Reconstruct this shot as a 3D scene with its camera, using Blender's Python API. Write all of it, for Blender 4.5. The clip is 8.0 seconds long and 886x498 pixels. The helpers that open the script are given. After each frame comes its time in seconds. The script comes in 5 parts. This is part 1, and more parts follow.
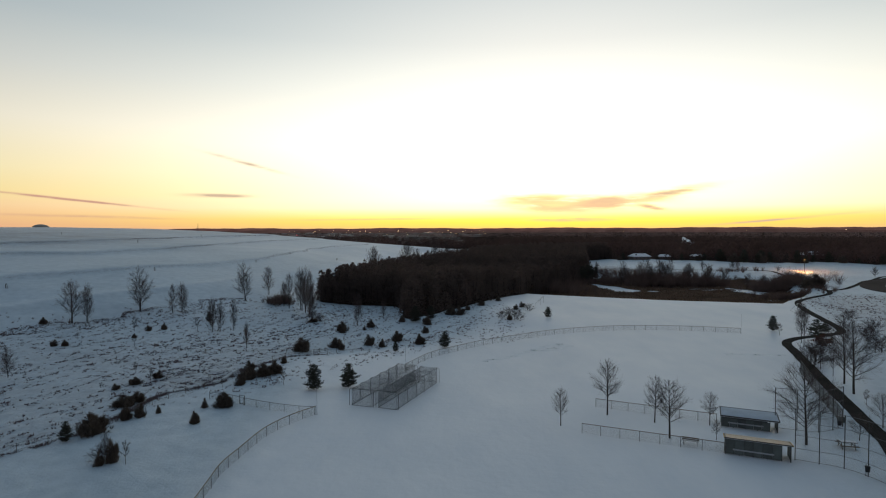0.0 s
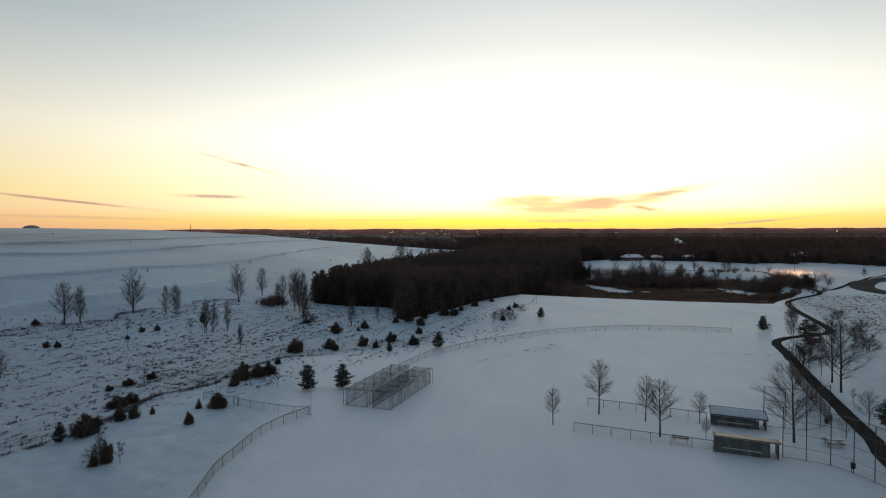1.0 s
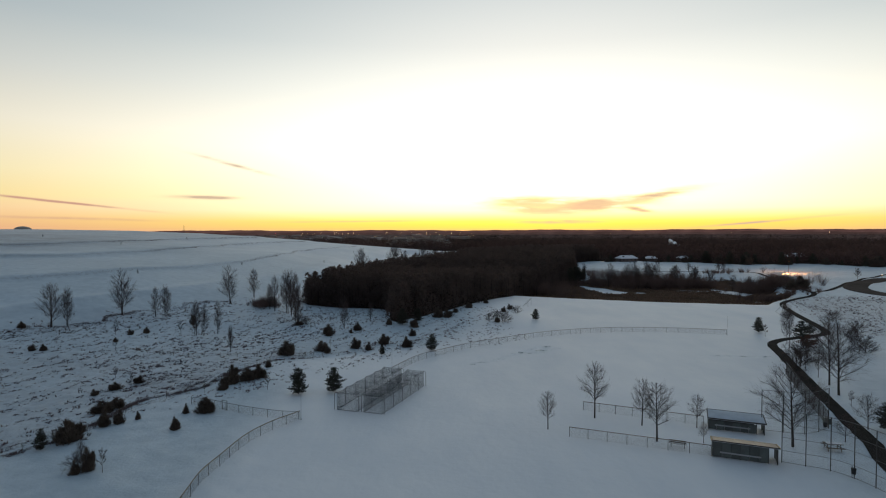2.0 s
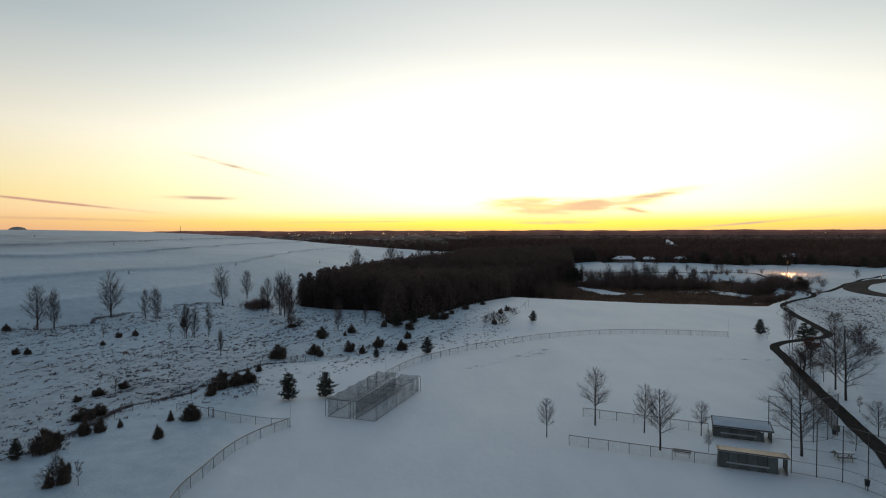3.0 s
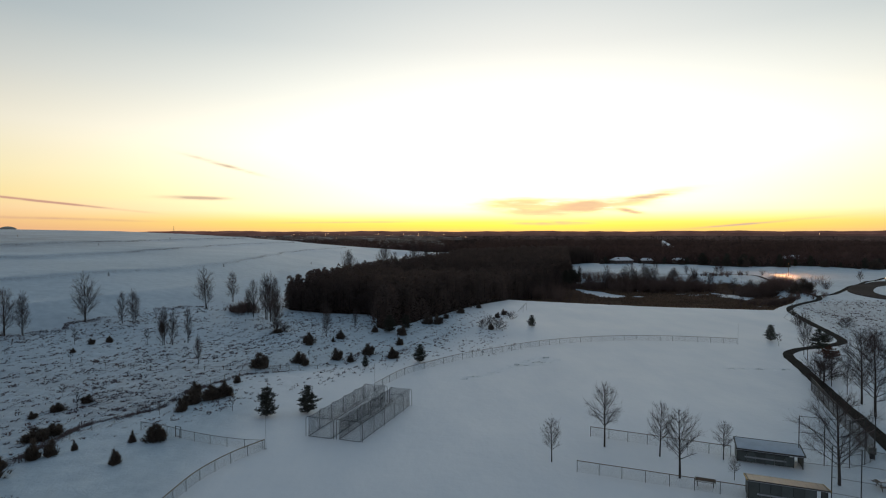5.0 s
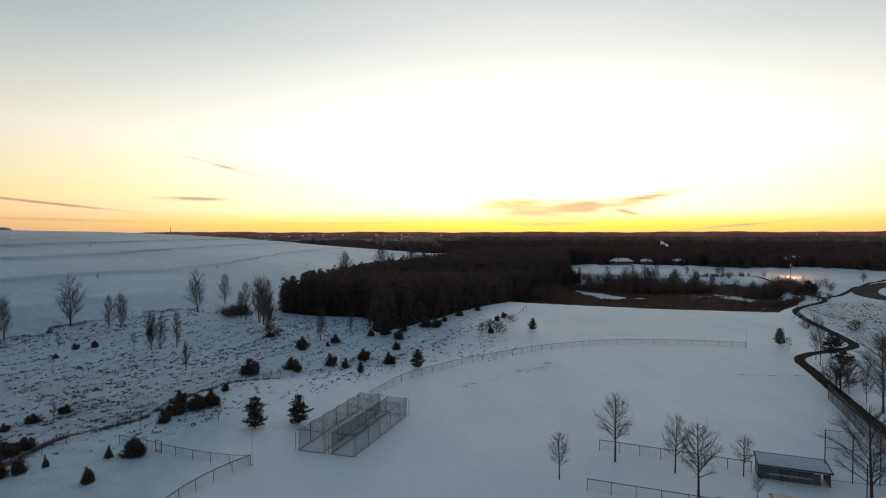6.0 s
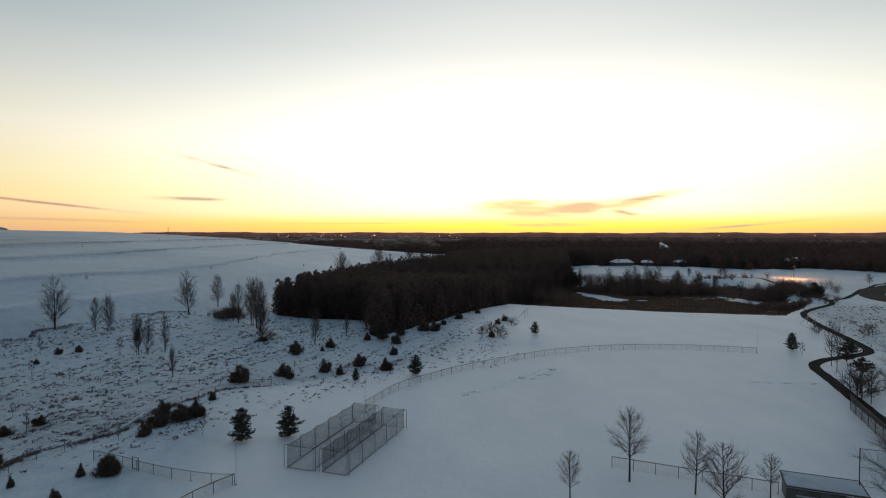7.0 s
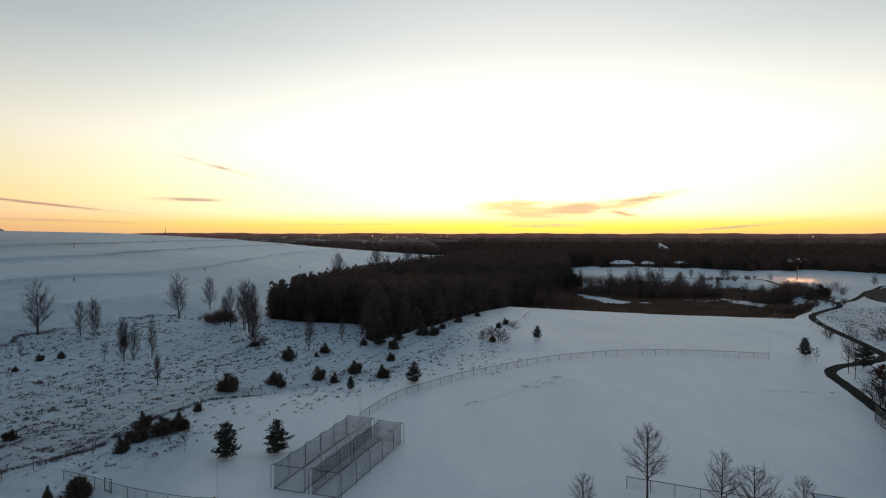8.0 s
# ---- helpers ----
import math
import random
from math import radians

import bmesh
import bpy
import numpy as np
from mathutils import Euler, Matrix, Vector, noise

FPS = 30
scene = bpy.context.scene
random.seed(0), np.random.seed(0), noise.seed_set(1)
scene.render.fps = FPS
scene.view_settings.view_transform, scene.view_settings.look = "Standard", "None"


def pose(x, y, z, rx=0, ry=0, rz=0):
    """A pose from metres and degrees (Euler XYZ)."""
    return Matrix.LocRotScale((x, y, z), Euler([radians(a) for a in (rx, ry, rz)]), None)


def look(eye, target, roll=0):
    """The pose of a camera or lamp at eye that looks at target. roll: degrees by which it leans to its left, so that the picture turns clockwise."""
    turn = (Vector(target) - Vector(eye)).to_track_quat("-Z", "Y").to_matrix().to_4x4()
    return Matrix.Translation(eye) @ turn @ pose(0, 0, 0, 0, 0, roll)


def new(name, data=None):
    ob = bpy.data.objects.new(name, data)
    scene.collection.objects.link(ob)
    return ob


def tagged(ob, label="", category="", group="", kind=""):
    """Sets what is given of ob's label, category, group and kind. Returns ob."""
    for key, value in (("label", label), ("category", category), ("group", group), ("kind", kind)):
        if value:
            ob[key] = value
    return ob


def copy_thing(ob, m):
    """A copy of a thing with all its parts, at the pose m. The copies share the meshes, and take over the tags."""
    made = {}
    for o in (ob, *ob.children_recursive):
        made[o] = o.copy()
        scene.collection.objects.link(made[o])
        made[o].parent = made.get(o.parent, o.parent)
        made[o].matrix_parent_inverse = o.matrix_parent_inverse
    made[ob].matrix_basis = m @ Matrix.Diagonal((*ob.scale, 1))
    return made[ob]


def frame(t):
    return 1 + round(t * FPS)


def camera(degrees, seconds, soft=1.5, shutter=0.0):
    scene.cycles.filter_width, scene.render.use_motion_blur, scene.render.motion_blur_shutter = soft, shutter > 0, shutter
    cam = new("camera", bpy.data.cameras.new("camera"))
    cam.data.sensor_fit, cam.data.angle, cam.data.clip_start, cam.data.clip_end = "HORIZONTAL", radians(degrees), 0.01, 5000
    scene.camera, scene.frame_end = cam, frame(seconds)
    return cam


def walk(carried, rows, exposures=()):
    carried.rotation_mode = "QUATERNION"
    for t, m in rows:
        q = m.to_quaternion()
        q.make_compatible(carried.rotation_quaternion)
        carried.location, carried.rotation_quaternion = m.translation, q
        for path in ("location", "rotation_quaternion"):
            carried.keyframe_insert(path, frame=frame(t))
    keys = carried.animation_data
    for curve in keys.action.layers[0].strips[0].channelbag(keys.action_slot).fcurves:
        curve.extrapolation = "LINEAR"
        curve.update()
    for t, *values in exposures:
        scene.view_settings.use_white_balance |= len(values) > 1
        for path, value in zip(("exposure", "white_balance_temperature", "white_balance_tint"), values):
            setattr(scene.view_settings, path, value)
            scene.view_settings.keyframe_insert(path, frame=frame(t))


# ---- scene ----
cam = camera(76.4, 8.0, soft=1.1)
PATH = [
    (0, (0.269, -0.355, 24.796), (0.283, 1.644, 24.727), -0.15),
    (0.5, (0.244, -0.967, 24.859), (0.266, 1.032, 24.793), -0.15),
    (1, (0.325, -0.967, 24.834), (0.361, 1.031, 24.768), -0.15),
    (1.5, (0.437, -0.509, 24.800), (0.484, 1.489, 24.736), -0.15),
    (3, (0.953, 3.159, 24.747), (1.018, 5.157, 24.687), -0.15),
    (3.5, (1.145, 4.703, 24.766), (1.214, 6.701, 24.705), -0.15),
    (4, (1.255, 6.457, 24.716), (1.331, 8.454, 24.659), -0.15),
    (4.5, (1.376, 8.333, 24.718), (1.455, 10.331, 24.660), -0.05),
    (6, (1.417, 14.604, 24.637), (1.508, 16.602, 24.582), -0.05),
    (6.5, (1.396, 16.884, 24.611), (1.490, 18.881, 24.559), 0.05),
    (7, (1.410, 19.247, 24.616), (1.507, 21.244, 24.563), 0.05),
    (7.5, (1.420, 21.586, 24.620), (1.520, 23.583, 24.568), 0.05),
    (8, (1.397, 23.917, 24.637), (1.501, 25.914, 24.587), 0.05),
]
walk(cam, [(t, look(eye, aim, roll)) for t, eye, aim, roll in PATH])

# ---- sky: the glow after sunset, brightest a little to the right of the way ahead ----
world = bpy.data.worlds.new("dusk")
scene.world = world
world.use_nodes = True
wn, wl = world.node_tree.nodes, world.node_tree.links
wn.clear()


def wmath(op, a, b=None):
    n = wn.new("ShaderNodeMath")
    n.operation = op
    for k, v in enumerate((a, b)):
        if v is None:
            continue
        if isinstance(v, (int, float)):
            n.inputs[k].default_value = v
        else:
            wl.new(v, n.inputs[k])
    return n.outputs[0]


def wramp(fac, stops, top=90.0):
    n = wn.new("ShaderNodeValToRGB")
    els = n.color_ramp.elements
    for k, (deg, col) in enumerate(stops):
        e = els[k] if k < 2 else els.new(1.0)
        e.position = deg / top
        e.color = (*col, 1)
    wl.new(fac, n.inputs[0])
    return n.outputs[0]


def wmix(fac, a, b, kind="MIX"):
    n = wn.new("ShaderNodeMix")
    n.data_type, n.blend_type = "RGBA", kind
    if isinstance(fac, float):
        n.inputs[0].default_value = fac
    else:
        wl.new(fac, n.inputs[0])
    for k, v in ((6, a), (7, b)):
        if isinstance(v, tuple):
            n.inputs[k].default_value = (*v, 1)
        else:
            wl.new(v, n.inputs[k])
    return n.outputs[2]


SUN_AZ = 11.0
tc = wn.new("ShaderNodeTexCoord")
sep = wn.new("ShaderNodeSeparateXYZ")
wl.new(tc.outputs["Generated"], sep.inputs[0])
el = wmath("MULTIPLY", wmath("ARCSINE", sep.outputs[2]), 180 / math.pi)
az = wmath("MULTIPLY", wmath("ARCTAN2", sep.outputs[0], sep.outputs[1]), 180 / math.pi)
up = wmath("DIVIDE", wmath("MAXIMUM", el, 0.0), 90.0)
daz = wmath("ABSOLUTE", wmath("SUBTRACT", az, SUN_AZ))
spread = wmath("ADD", wmath("DIVIDE", 15.0, wmath("ADD", wmath("MULTIPLY", wmath("MULTIPLY", el, el), .25), 1.0)), 33.0)
q = wmath("DIVIDE", daz, spread)
glow = wmath("POWER", 2.718, wmath("MULTIPLY", wmath("MULTIPLY", q, q), -1.0))
q2 = wmath("DIVIDE", daz, 78.0)
front = wmath("POWER", 2.718, wmath("MULTIPLY", wmath("MULTIPLY", q2, q2), -1.0))
sunward = wramp(up, [(0, (1.0, .62, .26)), (.35, (1.08, .82, .14)), (.95, (1.2, 1.0, .10)), (1.5, (1.35, 1.18, .42)), (2.1, (1.48, 1.36, .86)), (3.0, (1.55, 1.47, 1.1)),
                     (8, (1.7, 1.63, 1.42)), (13, (1.22, 1.2, 1.07)), (18, (.86, .87, .82)), (24, (.60, .65, .66)),
                     (42, (.235, .300, .346)), (90, (.094, .155, .227))])
side = wramp(up, [(0, (1.08, .42, .34)), (.8, (1.12, .50, .36)), (1.8, (1.17, .66, .29)), (3.2, (1.17, .87, .27)), (5.2, (1.14, .96, .48)),
                  (9.3, (1.03, .96, .74)), (13.6, (.74, .77, .71)), (18, (.49, .58, .60)), (26, (.30, .38, .43)),
                  (42, (.175, .255, .304)), (90, (.094, .155, .227))])
back = wramp(up, [(0, (.215, .185, .200)), (8, (.225, .210, .240)), (30, (.138, .176, .226)), (90, (.094, .155, .227))])
col = wmix(glow, side, sunward)
col = wmix(front, back, col)

# thin streaks of cloud low over the sunset: azimuth, elevation, half length, half height, slant, strength
cv = wn.new("ShaderNodeCombineXYZ")
wl.new(wmath("MULTIPLY", az, 0.16), cv.inputs[0])
wl.new(wmath("MULTIPLY", el, 1.1), cv.inputs[1])
cn = wn.new("ShaderNodeTexNoise")
cn.inputs["Scale"].default_value, cn.inputs["Detail"].default_value = 2.1, 8
wl.new(cv.outputs[0], cn.inputs["Vector"])
for caz, cel, ha, he, slant, dark in ((11.8, 2.3, 3.6, .62, -.06, .9), (16.3, 2.6, 4.4, .55, .04, .95), (22.0, 3.35, 3.0, .34, .17, .55), (20.6, 2.1, 1.3, .2, -.2, .6), (10.3, 2.9, 3.4, .5, .0, .35),
                                      (-21.3, 3.25, 3.0, .2, .0, .75), (-18.9, 6.4, 3.9, .2, -.25, .38), (-33.8, 2.7, 6.6, .11, -.10, 1.0), (-32, 1.2, 7.0, .14, -.02, .35),
                                      (13.0, .95, 4.4, .22, .0, .55), (31.0, .8, 6.0, .12, .09, .5), (-7.0, 1.05, 9.0, .1, .01, .3)):
    u = wmath("DIVIDE", wmath("SUBTRACT", az, caz), ha)
    rise = wmath("ADD", wmath("MULTIPLY", wmath("SUBTRACT", az, caz), slant), cel)
    v = wmath("DIVIDE", wmath("SUBTRACT", el, rise), he)
    d = wmath("ADD", wmath("MULTIPLY", u, u), wmath("MULTIPLY", v, v))
    m = wmath("POWER", 2.718, wmath("MULTIPLY", d, -1.6))
    m = wmath("MULTIPLY", m, wmath("MULTIPLY", wmath("SUBTRACT", cn.outputs[0], .2), 5.2))
    mm = wn.new("ShaderNodeClamp")
    wl.new(wmath("MULTIPLY", m, dark), mm.inputs[0])
    if caz > 5 and cel > 1.5:
        rim = wmath("POWER", 2.718, wmath("MULTIPLY", d, -.75))
        rim = wmath("MULTIPLY", rim, wmath("MULTIPLY", wmath("SUBTRACT", cn.outputs[0], .28), 4.4))
        rc = wn.new("ShaderNodeClamp")
        wl.new(rim, rc.inputs[0])
        col = wmix(rc.outputs[0], col, (1.05, .96, .42))
    col = wmix(mm.outputs[0], col, (.58, .33, .25) if caz < -28 else (.63, .47, .34))
sky = wn.new("ShaderNodeTexSky")
sky.sky_type, sky.sun_disc = "NISHITA", False
sky.sun_elevation, sky.sun_rotation = radians(0.5), radians(SUN_AZ)
col = wmix(0.02, col, sky.outputs[0], "ADD")
bg = wn.new("ShaderNodeBackground")
bg.inputs[1].default_value = 1.0
wl.new(col, bg.inputs[0])
wo = wn.new("ShaderNodeOutputWorld")
wl.new(bg.outputs[0], wo.inputs[0])


# ---- materials ----
def material(name, color, rough=.8, metal=0.0, vary=.25, scale=2.0, fine=30.0, bump=.3, bump_dist=.02, tint=None, spec=.3, rand=0.0, thin=0.0):
    """A surface with coarse and fine variation of its colour, and relief."""
    m = bpy.data.materials.new(name)
    m.use_nodes = True
    nt = m.node_tree
    n, l = nt.nodes, nt.links
    b = n["Principled BSDF"]
    b.inputs["Roughness"].default_value, b.inputs["Metallic"].default_value = rough, metal
    b.inputs["Specular IOR Level"].default_value = spec
    geo = n.new("ShaderNodeNewGeometry")
    n1, n2 = n.new("ShaderNodeTexNoise"), n.new("ShaderNodeTexNoise")
    for t, s in ((n1, scale), (n2, fine)):
        t.inputs["Scale"].default_value, t.inputs["Detail"].default_value = s, 5
        l.new(geo.outputs["Position"], t.inputs["Vector"])
    r = n.new("ShaderNodeValToRGB")
    lo = [c * (1 - vary) for c in color]
    hi = [min(1, c * (1 + vary)) for c in (tint or color)]
    r.color_ramp.elements[0].position, r.color_ramp.elements[0].color = .3, (*lo, 1)
    r.color_ramp.elements[1].position, r.color_ramp.elements[1].color = .7, (*hi, 1)
    mix = n.new("ShaderNodeMath")
    mix.operation = "MULTIPLY_ADD"
    l.new(n2.outputs[0], mix.inputs[0])
    mix.inputs[1].default_value = .4
    half = n.new("ShaderNodeMath")
    half.operation = "MULTIPLY"
    l.new(n1.outputs[0], half.inputs[0])
    half.inputs[1].default_value = .6
    l.new(half.outputs[0], mix.inputs[2])
    l.new(mix.outputs[0], r.inputs[0])
    out = r.outputs[0]
    if rand:
        info = n.new("ShaderNodeObjectInfo")
        hsv = n.new("ShaderNodeHueSaturation")
        k = n.new("ShaderNodeMath")
        k.operation = "MULTIPLY_ADD"
        l.new(info.outputs["Random"], k.inputs[0])
        k.inputs[1].default_value, k.inputs[2].default_value = rand, 1 - rand / 2
        l.new(k.outputs[0], hsv.inputs["Value"])
        l.new(out, hsv.inputs["Color"])
        out = hsv.outputs[0]
    l.new(out, b.inputs["Base Color"])
    if bump:
        bp = n.new("ShaderNodeBump")
        bp.inputs["Strength"].default_value, bp.inputs["Distance"].default_value = bump, bump_dist
        l.new(n2.outputs[0], bp.inputs["Height"])
        l.new(bp.outputs[0], b.inputs["Normal"])
    if thin:
        # needles and twigs let some light through from behind
        tb, ms = n.new("ShaderNodeBsdfTranslucent"), n.new("ShaderNodeMixShader")
        l.new(out, tb.inputs["Color"])
        ms.inputs[0].default_value = thin
        l.new(b.outputs[0], ms.inputs[1])
        l.new(tb.outputs[0], ms.inputs[2])
        l.new(ms.outputs[0], n["Material Output"].inputs["Surface"])
    return m


def ground_material():
    """Snow; dead grass breaks through where the land is rough, brown reed litter covers the wetland."""
    m = bpy.data.materials.new("snow_ground")
    m.use_nodes = True
    n, l = m.node_tree.nodes, m.node_tree.links
    b = n["Principled BSDF"]
    b.inputs["Roughness"].default_value, b.inputs["Specular IOR Level"].default_value = .5, .55
    geo = n.new("ShaderNodeNewGeometry")

    def rows(scale, detail, rough):
        """Noise drawn out along the old furrows."""
        t = n.new("ShaderNodeTexNoise")
        t.inputs["Scale"].default_value, t.inputs["Detail"].default_value, t.inputs["Roughness"].default_value = scale, detail, rough
        turned, flat = n.new("ShaderNodeVectorRotate"), n.new("ShaderNodeMapping")
        turned.rotation_type = "Z_AXIS"
        turned.inputs["Angle"].default_value = radians(24)
        flat.inputs["Scale"].default_value = (1, .36, 1)
        l.new(geo.outputs["Position"], turned.inputs["Vector"])
        l.new(turned.outputs[0], flat.inputs["Vector"])
        l.new(flat.outputs[0], t.inputs["Vector"])
        return t.outputs[0]

    def tex(scale, detail=6, stretch=None, turn=0.0, rough=.55):
        t = n.new("ShaderNodeTexNoise")
        t.inputs["Scale"].default_value, t.inputs["Detail"].default_value, t.inputs["Roughness"].default_value = scale, detail, rough
        if stretch:
            mp = n.new("ShaderNodeMapping")
            mp.inputs["Scale"].default_value, mp.inputs["Rotation"].default_value = stretch, (0, 0, turn)
            l.new(geo.outputs["Position"], mp.inputs["Vector"])
            l.new(mp.outputs[0], t.inputs["Vector"])
        else:
            l.new(geo.outputs["Position"], t.inputs["Vector"])
        return t.outputs[0]

    def op(kind, a, c=None, d=None):
        k = n.new("ShaderNodeMath")
        k.operation = kind
        for i, v in enumerate((a, c, d)):
            if isinstance(v, (int, float)):
                k.inputs[i].default_value = v
            elif v is not None:
                l.new(v, k.inputs[i])
        return k.outputs[0]

    def ramp(f, p0, c0, p1, c1):
        r = n.new("ShaderNodeValToRGB")
        r.color_ramp.elements[0].position, r.color_ramp.elements[0].color = p0, (*c0, 1)
        r.color_ramp.elements[1].position, r.color_ramp.elements[1].color = p1, (*c1, 1)
        l.new(f, r.inputs[0])
        return r.outputs[0]

    def blend(f, a, c):
        k = n.new("ShaderNodeMix")
        k.data_type = "RGBA"
        l.new(f, k.inputs[0])
        l.new(a, k.inputs[6])
        l.new(c, k.inputs[7])
        return k.outputs[2]

    def attr(name):
        a = n.new("ShaderNodeAttribute")
        a.attribute_name = name
        return a.outputs["Fac"]

    drift = tex(.035, 4)
    grain = tex(1.3, 8)
    wind = tex(.16, 8, (1, .35, 1), radians(20), .6)
    snow = ramp(op("ADD", op("MULTIPLY", drift, .6), op("MULTIPLY", wind, .4)), .3, (.66, .71, .77), .7, (.86, .87, .885))
    # darker, bluer snow; slope shade and lens fall-off are painted in with it
    crust = ramp(op("ADD", op("MULTIPLY", drift, .5), op("MULTIPLY", tex(.5, 9), .5)), .32, (.40, .49, .565), .68, (.60, .69, .76))
    snow = blend(attr("thin"), snow, crust)
    tuft = op("ADD", op("MULTIPLY", rows(1.7, 7, .65), .55), op("MULTIPLY", tex(2.2, 8, None, 0, .66), .45))
    patch = tex(.09, 5)
    cover = op("ADD", op("ADD", tuft, op("MULTIPLY", patch, .4)), op("MULTIPLY", attr("rough"), .55))
    bare = ramp(op("MULTIPLY", cover, .5), .622, (0, 0, 0), .77, (1, 1, 1))
    bare = op("MULTIPLY", bare, ramp(attr("rough"), .02, (0, 0, 0), .12, (1, 1, 1)))
    grass = ramp(tex(3.5, 8), .3, (.110, .088, .098), .75, (.215, .170, .175))
    stubble = ramp(op("ADD", op("MULTIPLY", tex(.8, 8, (1, .5, 1), radians(24), .65), .6), op("MULTIPLY", tex(.06, 4), .4)), .36, (.1, .1, .1), .62, (1, 1, 1))
    colour = blend(op("MULTIPLY", stubble, attr("stubble")), snow, grass)
    colour = blend(bare, colour, grass)
    wetc = ramp(tex(.11, 8, (1, 2.2, 1)), .35, (.075, .050, .036), .72, (.150, .102, .072))
    wetm = ramp(op("MULTIPLY", attr("marsh"), op("ADD", op("MULTIPLY", op("SUBTRACT", tex(.055, 6, (1, 1.8, 1)), .5), 3.6), 1.0)), .40, (0, 0, 0), .5, (1, 1, 1))
    colour = blend(wetm, colour, wetc)
    woodc = ramp(tex(.4, 8), .35, (.036, .026, .022), .75, (.060, .043, .037))
    woodm = ramp(op("ADD", attr("wood"), op("MULTIPLY", op("SUBTRACT", tex(.05, 7), .5), .9)), .40, (0, 0, 0), .5, (1, 1, 1))
    colour = blend(woodm, colour, woodc)
    l.new(colour, b.inputs["Base Color"])
    dull = op("MAXIMUM", op("MAXIMUM", bare, wetm), woodm)
    l.new(op("MULTIPLY", op("SUBTRACT", 1.0, dull), .17), b.inputs["Specular IOR Level"])
    bp = n.new("ShaderNodeBump")
    bp.inputs["Strength"].default_value, bp.inputs["Distance"].default_value = .6, .45
    l.new(op("ADD", op("ADD", op("MULTIPLY", grain, .12), op("ADD", op("MULTIPLY", wind, .4), op("MULTIPLY", tex(.45, 6), .22))), op("ADD", op("MULTIPLY", bare, .45), op("ADD", op("MULTIPLY", op("MULTIPLY", tuft, attr("rough")), .9), op("MULTIPLY", op("MULTIPLY", tex(2.6, 6, None, 0, .65), attr("thin")), .5)))), bp.inputs["Height"])
    l.new(bp.outputs[0], b.inputs["Normal"])
    return m


M_GROUND = ground_material()
M_SNOW = material("snow", (.80, .82, .85), .75, vary=.06, scale=.6, fine=9, bump=.4, bump_dist=.03)
M_ASPHALT = material("asphalt", (.020, .018, .017), .95, spec=.06, vary=.3, scale=.7, fine=24, bump=.3, bump_dist=.01, tint=(.027, .024, .022))
M_ROAD = material("worn_asphalt", (.046, .038, .035), .95, spec=.06, vary=.25, scale=.4, fine=18, bump=.3, bump_dist=.01, tint=(.056, .047, .043))
M_FROST = material("frosted_snow", (.44, .50, .57), .7, vary=.14, scale=.9, fine=7, bump=.4, bump_dist=.02)
M_ROOFING = material("tan_roofing", (.16, .128, .108), .42, 0.0, vary=.25, scale=.8, fine=9, bump=.15, bump_dist=.004, spec=.5, rand=.15)
M_ICE = material("wet_ice", (.30, .28, .28), .30, vary=.2, scale=.2, fine=3, bump=.05, bump_dist=.01, spec=.6)
M_BARK = material("bark", (.060, .048, .043), .9, vary=.35, scale=1.5, fine=22, bump=.8, bump_dist=.03, rand=.3)
M_TWIG = material("twigs", (.090, .066, .060), .9, vary=.3, scale=1, fine=10, bump=0, rand=.3)
M_NEEDLE = material("pine_needles", (.050, .054, .042), .8, vary=.35, scale=1.2, fine=14, bump=0, tint=(.066, .068, .052), rand=.3, thin=.12)
M_JUNIPER = material("juniper_foliage", (.100, .084, .068), .8, vary=.4, scale=1.2, fine=14, bump=0, tint=(.13, .105, .085), rand=.3, thin=.2)
M_FOREST = material("forest_needles", (.135, .112, .101), .85, vary=.22, scale=.15, fine=2.5, bump=0, tint=(.150, .112, .100), spec=.05, thin=.5)
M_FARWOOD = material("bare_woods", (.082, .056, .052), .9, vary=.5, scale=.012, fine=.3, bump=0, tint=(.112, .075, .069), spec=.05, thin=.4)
# the same bare woods far off, with haze mixed into the base colour
M_HAZEWOOD = material("open_woods", (.23, .165, .16), .9, vary=.4, scale=.006, fine=.1, bump=0, tint=(.30, .215, .205), spec=.05, thin=.4)
M_OAKLEAF = material("dead_oak_leaves", (.105, .050, .034), .85, vary=.35, scale=1.5, fine=12, bump=0, thin=.25)
M_TRAIL = material("trodden_snow", (.72, .76, .80), .7, vary=.08, scale=.8, fine=7, bump=.6, bump_dist=.05)
M_SHRUB = material("shrub_twigs", (.150, .105, .092), .9, vary=.35, scale=.2, fine=4, bump=0, thin=.3)
M_REED = material("dead_reeds", (.19, .128, .092), .9, vary=.4, scale=.1, fine=3, bump=0, thin=.3)
M_GRASS = material("dead_grass", (.165, .125, .130), .9, vary=.35, scale=.1, fine=3, bump=0, thin=.25)
M_STEEL = material("galvanised_steel", (.16, .16, .16), .6, .3, vary=.25, scale=3, fine=40, bump=.1, bump_dist=.003)
M_DARKSTEEL = material("weathered_steel", (.09, .085, .08), .6, .4, vary=.3, scale=3, fine=40, bump=.1, bump_dist=.003)
M_WIRE = material("fence_wire", (.11, .105, .10), .7, .1, vary=.15, scale=3, fine=30, bump=0)
M_CAP = material("yellow_cap", (.17, .115, .04), .6, vary=.25, scale=1.2, fine=20, bump=.1, bump_dist=.003)
M_TRIM = material("yellow_trim", (.46, .30, .08), .6, vary=.25, scale=1.2, fine=20, bump=.1, bump_dist=.003)
M_RUST = material("rusty_rail", (.16, .095, .055), .7, .2, vary=.3, scale=1.2, fine=20, bump=.1, bump_dist=.003)
